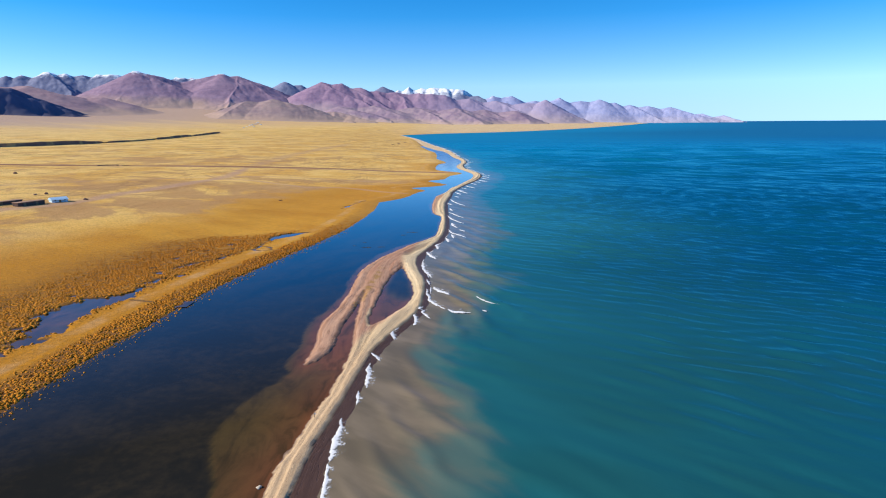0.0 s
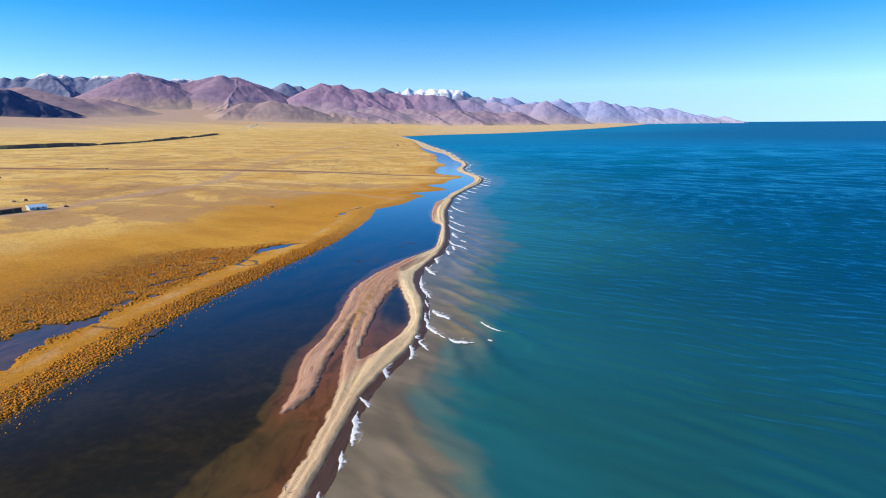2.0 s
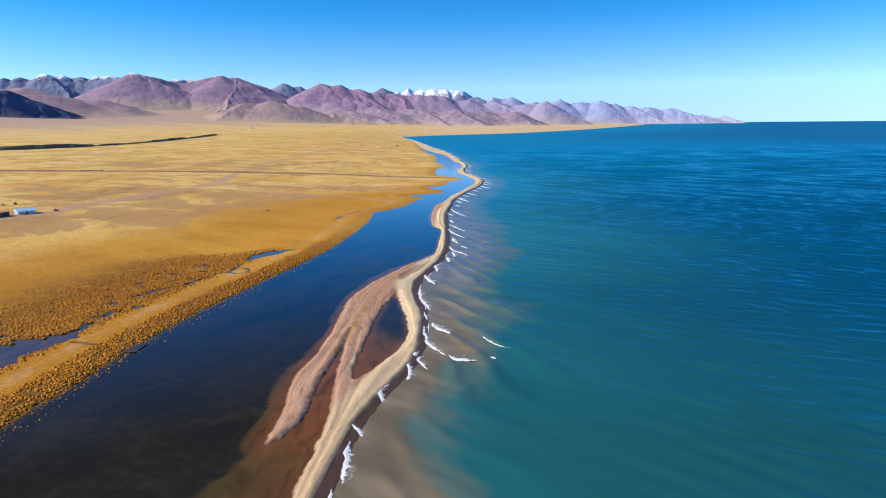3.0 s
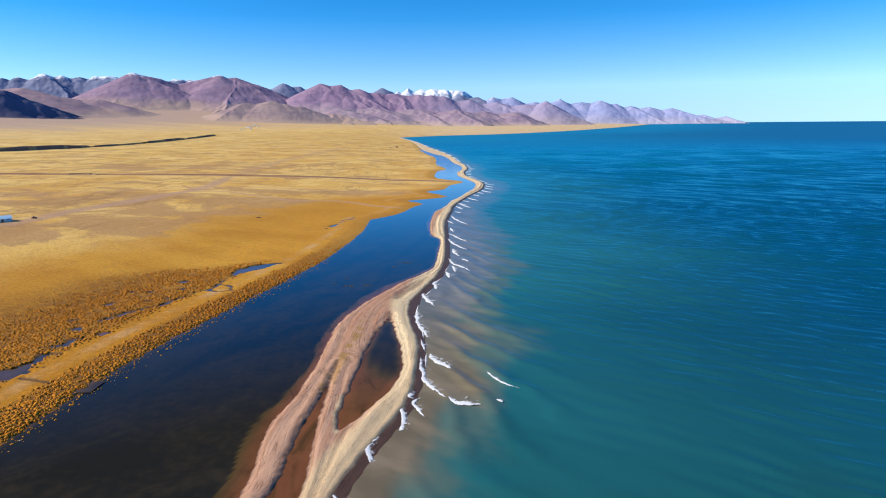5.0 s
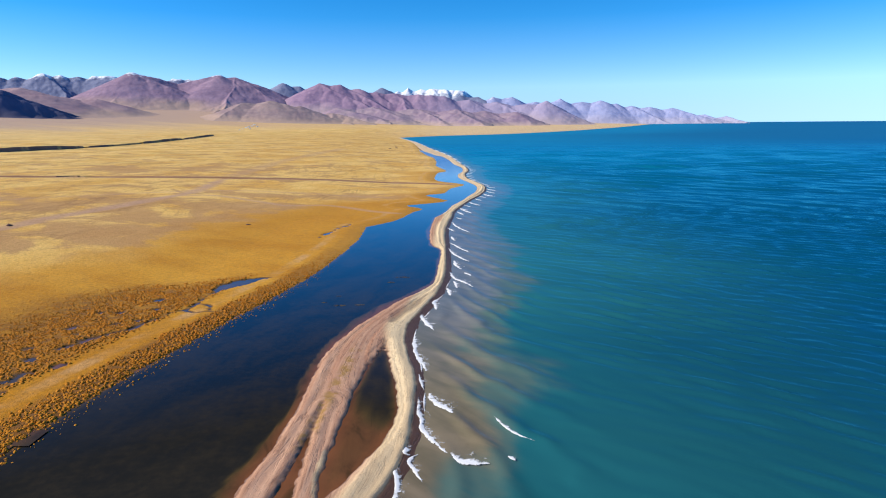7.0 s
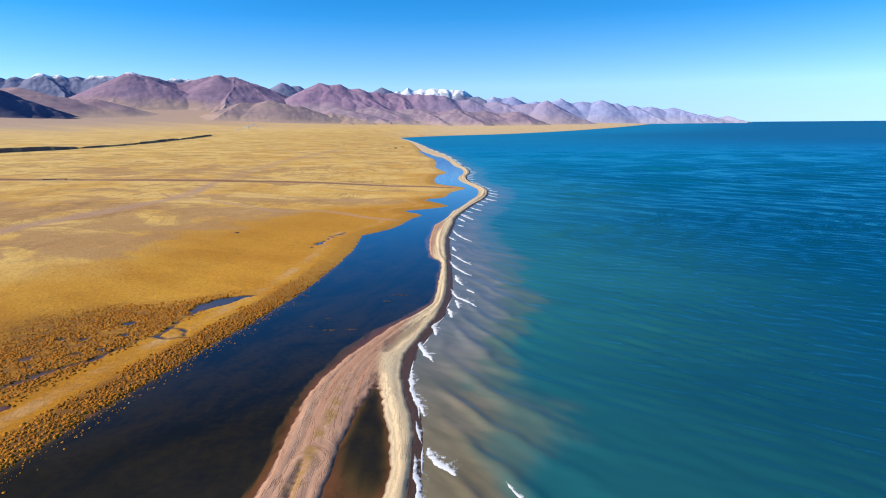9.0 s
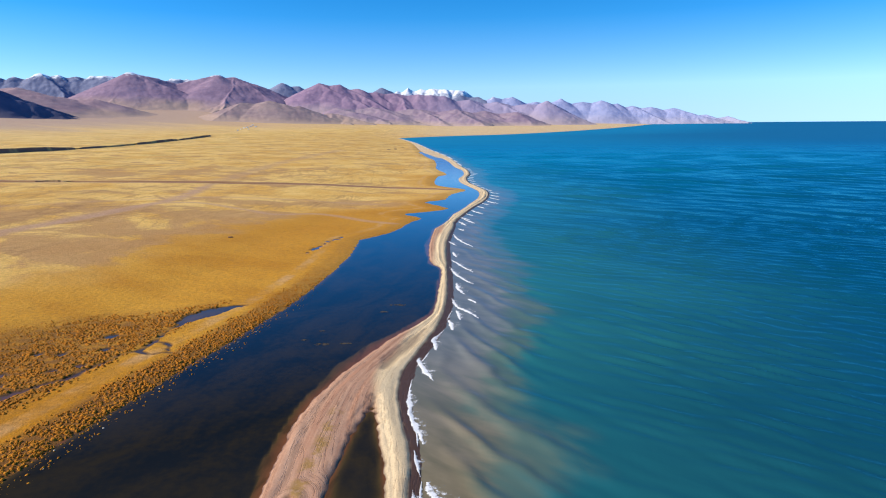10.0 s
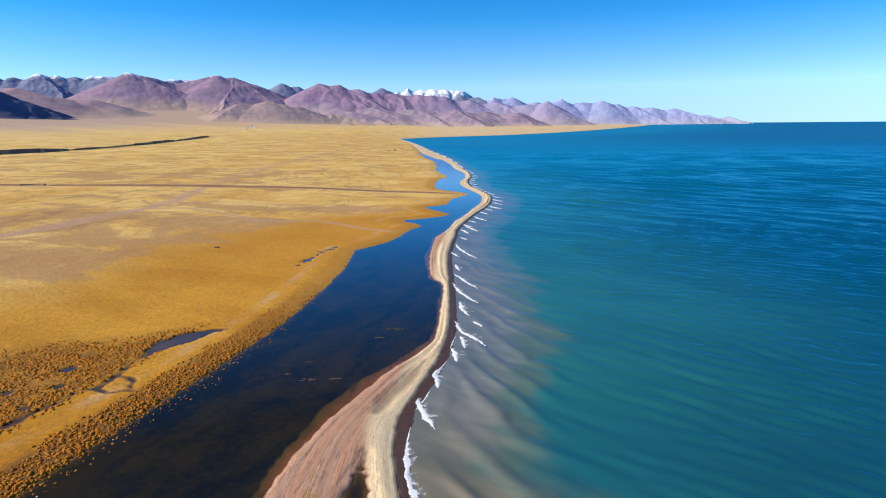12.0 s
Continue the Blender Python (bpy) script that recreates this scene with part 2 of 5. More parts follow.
class Nodes:
    """A short way to write a node material."""

    def __init__(self, name):
        self.mat = bpy.data.materials.new(name)
        self.mat.use_nodes = True
        self.tree = self.mat.node_tree
        self.bsdf = self.tree.nodes["Principled BSDF"]

    def put(self, socket, value):
        if isinstance(value, bpy.types.NodeSocket):
            self.tree.links.new(value, socket)
        elif isinstance(value, tuple) and len(value) == 3 and socket.type == "RGBA":
            socket.default_value = (*value, 1)
        else:
            socket.default_value = value

    def place(self):
        return self.tree.nodes.new("ShaderNodeNewGeometry").outputs["Position"]

    def attr(self, name):
        n = self.tree.nodes.new("ShaderNodeAttribute")
        n.attribute_name = name
        return n.outputs["Fac"]

    def vec(self, x, y, z=0.0):
        n = self.tree.nodes.new("ShaderNodeCombineXYZ")
        for s, v in zip(n.inputs, (x, y, z)):
            self.put(s, v)
        return n.outputs[0]

    def mapped(self, vector, scale, turn=0.0):
        """Turned first, then scaled along the turned axes."""
        for s, a in (((1, 1, 1), turn), (scale, 0.0)):
            n = self.tree.nodes.new("ShaderNodeMapping")
            self.put(n.inputs["Vector"], vector)
            n.inputs["Scale"].default_value, n.inputs["Rotation"].default_value = s, (0, 0, a)
            vector = n.outputs[0]
        return vector

    def noise(self, vector, scale=1.0, detail=4.0, rough=0.55, warp=0.0):
        n = self.tree.nodes.new("ShaderNodeTexNoise")
        self.put(n.inputs["Vector"], vector)
        for k, v in (("Scale", scale), ("Detail", detail), ("Roughness", rough), ("Distortion", warp)):
            n.inputs[k].default_value = v
        return n.outputs["Fac"]

    def math(self, op, a, b=0.0, c=0.0):
        n = self.tree.nodes.new("ShaderNodeMath")
        n.operation = op
        for s, v in zip(n.inputs, (a, b, c)):
            self.put(s, v)
        return n.outputs[0]

    def span(self, value, low, high, to_low=0.0, to_high=1.0):
        n = self.tree.nodes.new("ShaderNodeMapRange")
        n.interpolation_type = "SMOOTHSTEP"
        for s, v in zip(n.inputs, (value, low, high, to_low, to_high)):
            self.put(s, v)
        return n.outputs[0]

    def mix(self, factor, a, b):
        n = self.tree.nodes.new("ShaderNodeMix")
        n.data_type = "RGBA"
        self.put(n.inputs[0], factor), self.put(n.inputs[6], a), self.put(n.inputs[7], b)
        return n.outputs[2]

    def bump(self, height, strength=0.5, distance=0.1, normal=None):
        n = self.tree.nodes.new("ShaderNodeBump")
        self.put(n.inputs["Height"], height)
        n.inputs["Strength"].default_value, n.inputs["Distance"].default_value = strength, distance
        if normal:
            self.put(n.inputs["Normal"], normal)
        return n.outputs[0]

    def split(self, vector):
        n = self.tree.nodes.new("ShaderNodeSeparateXYZ")
        self.put(n.inputs[0], vector)
        return n.outputs

    def mirrored(self, colour, normal, share, less, most, rough, tint):
        """Water: its own colour below, and over it the sky's mirror image, which grows towards grazing sight."""
        gloss, layer, blend = (self.tree.nodes.new("ShaderNode" + k) for k in ("BsdfGlossy", "Fresnel", "MixShader"))
        self.put(layer.inputs["IOR"], 1.33), self.put(layer.inputs["Normal"], normal)
        self.put(gloss.inputs["Roughness"], rough), self.put(gloss.inputs["Normal"], normal), self.put(gloss.inputs["Color"], tint)
        amount = self.math("MULTIPLY", self.math("MAXIMUM", self.math("SUBTRACT", layer.outputs[0], less), 0.0), share)
        self.put(blend.inputs[0], self.math("MINIMUM", amount, most))
        self.done(colour, 0.6, normal, Specular_IOR_Level=0.0)
        self.put(blend.inputs[1], self.bsdf.outputs[0]), self.put(blend.inputs[2], gloss.outputs[0])
        self.put(self.tree.nodes["Material Output"].inputs["Surface"], blend.outputs[0])
        return self.mat

    def done(self, colour, rough=0.9, normal=None, **more):
        self.put(self.bsdf.inputs["Base Color"], colour)
        self.put(self.bsdf.inputs["Roughness"], rough)
        if normal:
            self.put(self.bsdf.inputs["Normal"], normal)
        for k, v in {"Specular_IOR_Level": 0.08, **more}.items():
            self.put(self.bsdf.inputs[k.replace("_", " ")], v)
        return self.mat


def grassland():
    """Dry autumn steppe: amber meadow near the water, pale straw and bare reddish earth inland."""
    m = Nodes("grassland")
    p, d = m.place(), m.attr("shore")
    wide, mid = m.noise(p, 0.011, 5, 0.6, 0.6), m.noise(p, 0.06, 5, 0.6)
    streak = m.noise(m.mapped(p, (0.030, 0.045, 0.03), 0.3), 1.0, 8, 0.68, 0.7)
    fine = m.noise(p, 1.3, 5, 0.65)
    amber = m.mix(mid, (0.42, 0.160, 0.002), (0.54, 0.230, 0.006))
    amber = m.mix(m.math("MULTIPLY", m.math("MULTIPLY", m.span(m.split(p)[1], 150, 200), m.span(m.split(p)[1], 225, 300, 1, 0.35)), m.span(m.noise(m.mapped(p, (0.02, 0.05, 0.03), 0.5), 1.0, 5, 0.6), 0.3, 0.65)), amber, (0.61, 0.292, 0.022))
    straw = m.mix(mid, (0.82, 0.52, 0.13), (0.94, 0.68, 0.26))
    straw = m.mix(m.span(m.noise(m.mapped(p, (0.022, 0.022, 0.03), 0.2), 1.0, 8, 0.66), 0.42, 0.62, 0.0, 0.85), straw, (0.68, 0.375, 0.075))
    dd = m.math("ADD", d, m.math("MULTIPLY", m.math("SUBTRACT", wide, 0.5), 90.0))
    dd = m.math("ADD", dd, m.span(m.split(p)[1], 270, 430, 0, 75))
    dd = m.math("ADD", dd, m.span(m.split(p)[1], 430, 1300, 0, 190))
    col = m.mix(m.math("MULTIPLY", m.span(dd, 50, 108), m.span(d, 180, 480, 0.78, 1.0)), amber, straw)
    bare = m.math("MULTIPLY", m.span(m.math("ADD", streak, m.math("MULTIPLY", m.attr("worn"), 0.12)), 0.50, 0.63, 0.0, 0.9), m.math("MULTIPLY", m.span(m.math("ADD", dd, m.math("MULTIPLY", m.attr("worn"), 35.0)), 70, 105), m.span(d, 330, 800, 0.85, 0.45)))
    col = m.mix(bare, col, m.mix(m.noise(p, 0.16, 5, 0.6), (0.29, 0.135, 0.062), (0.52, 0.29, 0.13)))
    rut = m.noise(m.mapped(p, (0.035, 0.009, 0.03), 0.1), 1.0, 4, 0.5, 1.0)
    rut = m.math("MULTIPLY", m.span(m.math("ABSOLUTE", m.math("SUBTRACT", rut, 0.5)), 0.0, 0.022, 1, 0), m.math("MULTIPLY", m.span(dd, 80, 140), m.span(mid, 0.35, 0.6)))
    col = m.mix(m.math("MULTIPLY", rut, 0.35), col, (0.25, 0.13, 0.07))
    for turn, wide_by, tone in ((0.30, 0.03, (0.30, 0.15, 0.06)), (-0.12, 0.05, (0.33, 0.17, 0.06)), (0.55, 0.035, (0.26, 0.13, 0.06))):
        line = m.noise(m.mapped(p, (wide_by, 0.009, 0.03), turn), 1.0, 5, 0.55, 0.6)
        line = m.math("MULTIPLY", m.span(m.math("ABSOLUTE", m.math("SUBTRACT", line, 0.5)), 0.004, 0.016, 1, 0), m.math("MULTIPLY", m.span(dd, 80, 120), m.span(wide, 0.35, 0.6)))
        col = m.mix(m.math("MULTIPLY", line, 0.42), col, tone)
    green = m.math("MULTIPLY", m.span(m.noise(p, 0.025, 3), 0.55, 0.72), m.span(d, 150, 400))
    col = m.mix(m.math("MULTIPLY", green, 0.5), col, (0.42, 0.31, 0.07))
    trod = m.math("MULTIPLY", m.attr("track"), m.span(m.noise(m.mapped(p, (0.03, 0.12, 0.1), 0.1), 1.0, 5), 0.3, 0.6, 0.75, 1.0))
    dust = m.mix(m.span(m.attr("track"), 0.89, 0.97), m.mix(mid, (0.40, 0.23, 0.16), (0.52, 0.32, 0.225)), (0.20, 0.075, 0.052))
    col = m.mix(trod, col, dust)
    # far fan earth, with the pinkish haze of distance put into its colour
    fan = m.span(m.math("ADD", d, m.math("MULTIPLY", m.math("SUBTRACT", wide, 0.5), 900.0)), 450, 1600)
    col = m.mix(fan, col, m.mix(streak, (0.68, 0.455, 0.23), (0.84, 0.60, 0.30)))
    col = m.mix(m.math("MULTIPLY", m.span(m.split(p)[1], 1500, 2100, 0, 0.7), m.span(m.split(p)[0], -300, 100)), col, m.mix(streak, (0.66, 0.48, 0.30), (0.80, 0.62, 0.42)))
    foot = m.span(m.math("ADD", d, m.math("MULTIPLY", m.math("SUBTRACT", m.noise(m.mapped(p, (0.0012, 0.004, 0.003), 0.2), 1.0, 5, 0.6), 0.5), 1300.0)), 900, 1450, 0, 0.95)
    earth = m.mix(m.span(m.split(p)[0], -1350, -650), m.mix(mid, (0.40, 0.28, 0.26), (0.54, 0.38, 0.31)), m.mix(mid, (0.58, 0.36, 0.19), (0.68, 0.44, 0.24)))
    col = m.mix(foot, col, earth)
    # trodden pale strip behind the shore, brown peat in the creek
    strip = m.math("MULTIPLY", m.span(d, 8.0, 9.4), m.span(d, 10.8, 12.4, 1, 0))
    col = m.mix(m.math("MULTIPLY", strip, m.span(m.noise(p, 0.10, 4), 0.40, 0.66, 0.05, 0.55)), col, (0.58, 0.36, 0.18))
    belt = m.math("MULTIPLY", m.span(d, 4.5, 8, 1, 0), m.span(m.split(p)[1], 150, 270, 1, 0.25))
    col = m.mix(m.math("MULTIPLY", belt, 0.85), col, (0.125, 0.047, 0.017))
    marsh = m.attr("marsh")
    col = m.mix(m.math("MULTIPLY", marsh, m.span(m.noise(p, 0.5, 4), 0.35, 0.6, 0.35, 0.9)), col, (0.17, 0.066, 0.017))
    col = m.mix(m.span(m.attr("creek"), -0.2, 0.5, 1, 0), col, (0.07, 0.04, 0.03))
    clump = m.noise(p, 0.28, 5, 0.7)
    col = m.mix(m.span(clump, 0.45, 0.75, 0.0, 0.35), col, m.mix(0.5, col, (0.20, 0.09, 0.02)))
    col = m.mix(m.span(fine, 0.40, 0.66, 0.0, 0.55), col, m.mix(0.6, col, (0.12, 0.06, 0.015)))
    # dry blades catch the light at low sight
    return m.done(col, 0.95, m.bump(m.noise(p, 0.9, 6, 0.7), 0.8, 0.35), Sheen_Weight=0.16, Sheen_Roughness=0.45, Sheen_Tint=(1.0, 0.66, 0.26))


def sand():
    """Spit of sand and fine gravel: pinkish flat, cream storm berm, dark wet beach."""
    m = Nodes("spit_sand")
    p = m.place()
    y = m.split(p)[1]
    u = m.attr("across")
    lines = m.noise(m.vec(m.math("MULTIPLY", u, 0.9), m.math("MULTIPLY", y, 0.022)), 1.0, 5, 0.6, 0.1)
    thin = m.noise(m.vec(m.math("MULTIPLY", u, 1.8), m.math("MULTIPLY", y, 0.03)), 1.0, 4, 0.6, 0.15)
    rubble = m.noise(m.mapped(p, (0.9, 0.35, 0.5)), 1.0, 6, 0.7, 0.4)
    pink = m.mix(m.span(m.math("ADD", m.math("MULTIPLY", lines, 0.75), m.math("MULTIPLY", rubble, 0.25)), 0.3, 0.7), (0.37, 0.190, 0.120), (0.60, 0.365, 0.240))
    cream = m.mix(m.span(y, 90, 150), m.mix(lines, (0.50, 0.35, 0.20), (0.64, 0.48, 0.295)), m.mix(lines, (0.58, 0.43, 0.25), (0.76, 0.61, 0.39)))
    col = m.mix(m.attr("berm"), pink, cream)
    col = m.mix(m.math("MULTIPLY", m.span(m.math("ADD", m.math("MULTIPLY", thin, 0.6), m.math("MULTIPLY", rubble, 0.4)), 0.50, 0.62, 0.0, 0.42), m.span(m.attr("berm"), 0, 1, 1.0, 0.3)), col, (0.24, 0.125, 0.07))
    furrow = m.noise(m.vec(m.math("MULTIPLY", u, 1.3), m.math("MULTIPLY", y, 0.045)), 1.0, 4, 0.6, 0.3)
    crack = m.span(m.math("ABSOLUTE", m.math("SUBTRACT", furrow, 0.5)), 0.004, 0.022, 1, 0)
    col = m.mix(m.math("MULTIPLY", crack, m.math("MULTIPLY", m.span(m.noise(p, 0.16, 4), 0.42, 0.58, 0.05, 0.6), m.span(m.attr("berm"), 0, 1, 1.0, 0.35))), col, (0.20, 0.10, 0.06))
    col = m.mix(m.span(m.noise(p, 5.0, 3, 0.6), 0.45, 0.7, 0.0, 0.3), col, (0.25, 0.15, 0.095))
    col = m.mix(m.math("MULTIPLY", m.attr("grassy"), m.span(m.noise(p, 0.5, 6, 0.7), 0.42, 0.6, 0, 0.8)), col, (0.33, 0.19, 0.05))
    wet = m.attr("wet")
    col = m.mix(wet, col, m.mix(thin, (0.07, 0.038, 0.028), (0.115, 0.064, 0.046)))
    rough = m.span(wet, 0, 1, 0.95, 0.42)
    return m.done(col, rough, m.bump(m.math("ADD", m.math("ADD", lines, rubble), m.math("SUBTRACT", m.math("MULTIPLY", m.noise(p, 3.0, 4), 0.4), m.math("MULTIPLY", crack, 0.8))), 0.4, 0.12))


def lake_water():
    """Wind-ruffled lake: sediment stirred up along the spit, teal shallows, deep blue further out."""
    m = Nodes("lake_water")
    p = m.place()
    u, y = m.attr("offshore"), m.split(p)[1]
    wisps = m.noise(m.mapped(p, (0.035, 0.08, 0.1), 0.75), 1.0, 4, 0.5, 0.3)
    cloud = m.span(m.math("ADD", m.math("MULTIPLY", m.noise(m.mapped(p, (0.07, 0.22, 0.1), 0.75), 1.0, 5, 0.55, 0.4), 0.7), m.math("MULTIPLY", m.noise(p, 0.09, 4, 0.55, 0.25), 0.3)), 0.36, 0.64)
    turbid = m.attr("turbid")
    t = m.math("ADD", turbid, m.math("MULTIPLY", m.math("SUBTRACT", m.math("ADD", m.math("MULTIPLY", wisps, 0.6), m.math("MULTIPLY", cloud, 0.4)), 0.5), 0.42))
    t = m.math("MULTIPLY", m.span(t, 0.10, 1.0), m.span(turbid, 0.06, 0.38))
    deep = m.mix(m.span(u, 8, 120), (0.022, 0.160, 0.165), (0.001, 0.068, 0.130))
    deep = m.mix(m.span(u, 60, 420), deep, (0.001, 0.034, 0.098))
    # nearshore water brighter up the lake, sky reflection put into its colour
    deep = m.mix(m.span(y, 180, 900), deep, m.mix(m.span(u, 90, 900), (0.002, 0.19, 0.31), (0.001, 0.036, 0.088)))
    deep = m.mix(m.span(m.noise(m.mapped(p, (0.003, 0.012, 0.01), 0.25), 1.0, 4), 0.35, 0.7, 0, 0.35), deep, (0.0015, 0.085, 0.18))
    band = m.noise(m.mapped(p, (0.02, 0.07, 0.1), 0.75), 1.0, 3, 0.5, 0.8)
    deep = m.mix(m.span(band, 0.35, 0.7, 0.0, 0.25), deep, (0.002, 0.045, 0.08))
    deep = m.mix(m.math("MULTIPLY", m.math("MULTIPLY", m.span(y, 75, 150, 0.95, 0.8), m.span(y, 130, 220, 1, 0)), m.span(u, 15, 65, 0.5, 1)), deep, m.mix(m.span(y, 90, 150), m.mix(m.span(u, 35, 110), (0.009, 0.086, 0.102), (0.0014, 0.082, 0.150)), m.mix(m.span(u, 35, 110), (0.005, 0.064, 0.094), (0.001, 0.055, 0.124))))
    deep = m.mix(m.math("MULTIPLY", m.span(y, 70, 150, 0.45, 0), m.span(m.noise(m.mapped(p, (0.03, 0.07, 0.1), 0.62), 1.0, 3, 0.5, 0.4), 0.4, 0.7)), deep, (0.012, 0.070, 0.068))
    mud = m.mix(cloud, (0.14, 0.11, 0.075), (0.225, 0.175, 0.12))
    mud = m.mix(m.span(y, 100, 135), mud, m.mix(cloud, (0.145, 0.125, 0.078), (0.245, 0.195, 0.125)))
    mud = m.mix(m.span(y, 125, 195), mud, m.mix(cloud, (0.115, 0.143, 0.160), (0.170, 0.192, 0.208)))
    col = m.mix(m.span(t, 0.0, 0.42, 0, 0.88), deep, m.mix(m.span(y, 170, 300), (0.082, 0.135, 0.118), (0.075, 0.165, 0.205)))
    col = m.mix(m.span(t, 0.40, 1.0, 0, 0.95), col, mud)
    # small ripples ride on the modelled waves
    gusts = m.span(m.noise(m.mapped(p, (0.012, 0.03, 0.1), 0.6), 1.0, 4, 0.6), 0.3, 0.7, 0.45, 1.0)
    ripple = m.noise(m.mapped(p, (0.22, 0.85, 0.5), 0.62), 1.0, 5, 0.6, 0.4)
    short = m.noise(m.mapped(p, (0.09, 0.36, 0.3), 0.66), 1.0, 3, 0.55, 0.3)
    both = m.math("ADD", m.math("MULTIPLY", m.math("MULTIPLY", ripple, gusts), 0.3), m.math("MULTIPLY", short, 0.3))
    n = m.bump(m.math("MULTIPLY", both, m.span(u, 4, 70, 0.25, 1.0)), 1.0, 0.24)
    return m.mirrored(col, n, 0.68, 0.045, 0.45, m.span(y, 450, 1500, 0.13, 0.40), (0.12, 0.72, 0.93))


def lagoon_water():
    """Sheltered clear brown water: the bed shows where it is shallow."""
    m = Nodes("lagoon_water")
    p = m.place()
    depth = m.attr("depth")
    patch, weed = m.noise(p, 0.09, 5, 0.6, 0.5), m.noise(m.mapped(p, (0.35, 0.12, 0.2)), 1.0, 5, 0.6, 0.7)
    bed = m.mix(patch, (0.15, 0.052, 0.026), (0.25, 0.098, 0.042))
    bed = m.mix(m.span(depth, 0.14, 0.42), bed, m.mix(patch, (0.10, 0.066, 0.020), (0.235, 0.145, 0.042)))
    bed = m.mix(m.span(weed, 0.5, 0.7, 0, 0.6), bed, (0.055, 0.035, 0.010))
    dark = m.mix(m.span(m.math("ADD", m.math("MULTIPLY", patch, 0.6), m.math("MULTIPLY", m.noise(p, 0.7, 4, 0.6), 0.4)), 0.4, 0.68), (0.0150, 0.0155, 0.0150), (0.030, 0.0255, 0.019))
    blot = m.span(m.math("ADD", m.math("MULTIPLY", m.noise(m.mapped(p, (0.12, 0.07, 0.1), 0.4), 1.0, 5, 0.6, 0.6), 0.7), m.math("MULTIPLY", m.noise(p, 0.9, 4, 0.6), 0.3)), 0.38, 0.64)
    dark = m.mix(m.span(m.split(p)[1], 100, 150), dark, m.mix(blot, (0.0065, 0.0105, 0.0165), (0.0225, 0.0190, 0.0145)))
    shown = m.math("POWER", 2.718, m.math("MULTIPLY", m.math("ADD", depth, m.math("MULTIPLY", m.math("SUBTRACT", weed, 0.5), 0.35)), -2.9))
    col = m.mix(m.span(shown, 0.0, 1.0), dark, bed)
    n = m.bump(m.noise(m.mapped(p, (0.35, 1.1, 0.5), 0.5), 1.0, 4, 0.6), 0.3, 0.03)
    return m.mirrored(col, n, 1.65, 0.075, 0.85, m.span(m.split(p)[1], 350, 800, 0.05, 0.30), (0.80, 0.92, 1.0))


def plain(name, dark, light, scale=1.0, rough=0.9, relief=0.4, depth=0.05, **more):
    m = Nodes(name)
    p = m.place()
    big, small = m.noise(p, scale * 0.2, 4), m.noise(p, scale * 2.0, 5, 0.65)
    col = m.mix(m.math("ADD", m.math("MULTIPLY", big, 0.55), m.math("MULTIPLY", small, 0.45)), dark, light)
    return m.done(col, rough, m.bump(small, relief, depth), **more)


def tussock_grass():
    """Tufted sedge: straw-gold by the old pools, darker and rustier to the north."""
    m = Nodes("tussock_grass")
    p = m.place()
    tone = m.math("ADD", m.math("MULTIPLY", m.noise(p, 0.3, 4), 0.5), m.math("MULTIPLY", m.noise(p, 3.2, 5, 0.65), 0.5))
    gold = m.mix(tone, (0.24, 0.085, 0.009), (0.72, 0.30, 0.028))
    rust = m.mix(tone, (0.17, 0.057, 0.008), (0.62, 0.24, 0.022))
    return m.done(m.mix(m.span(m.split(p)[1], 115, 165), gold, rust), 0.95, m.bump(m.noise(p, 3.2, 5, 0.65), 0.7, 0.08))


def foam():
    """Lace of bubbles: dense on the crest, torn to shreds towards the rims."""
    m = Nodes("foam")
    p = m.place()
    lace = m.math("ADD", m.math("MULTIPLY", m.noise(p, 1.1, 4, 0.6), 0.65), m.math("MULTIPLY", m.noise(p, 4.5, 4, 0.6), 0.35))
    cover = m.span(m.math("ADD", lace, m.math("MULTIPLY", m.attr("dense"), 0.36)), 0.54, 0.74)
    return m.done(m.mix(lace, (0.66, 0.66, 0.66), (0.92, 0.92, 0.92)), 0.85, m.bump(lace, 0.2, 0.03), Alpha=cover)


def rock(name, dark, light, snow_line=None, snow_soft=60.0, east=None, fan=(0.53, 0.375, 0.285)):
    """Bare mountain side with gullies and scree; snow above a ragged line where one is given."""
    m = Nodes(name)
    p = m.place()
    z = m.split(p)[2]
    wide, fall = m.noise(p, 0.006, 6, 0.6, 0.4), m.noise(m.mapped(p, (0.03, 0.03, 0.004)), 1.0, 5, 0.6)
    col = m.mix(m.span(m.math("ADD", m.math("MULTIPLY", wide, 0.6), m.math("MULTIPLY", fall, 0.4)), 0.35, 0.65), dark, light)
    if east:  # paler and bluer eastward, haze put into the colour
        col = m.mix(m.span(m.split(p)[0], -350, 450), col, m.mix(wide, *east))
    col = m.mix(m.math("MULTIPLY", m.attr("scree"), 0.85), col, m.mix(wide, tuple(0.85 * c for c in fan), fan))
    if snow_line is not None:
        s = m.math("ADD", z, m.math("MULTIPLY", m.math("SUBTRACT", fall, 0.5), 3.6 * snow_soft))
        col = m.mix(m.span(s, snow_line, snow_line + snow_soft), col, (0.82, 0.85, 0.9))
    return m.done(col, 0.95, m.bump(m.noise(p, 0.02, 6, 0.65), 0.25, 6.0))


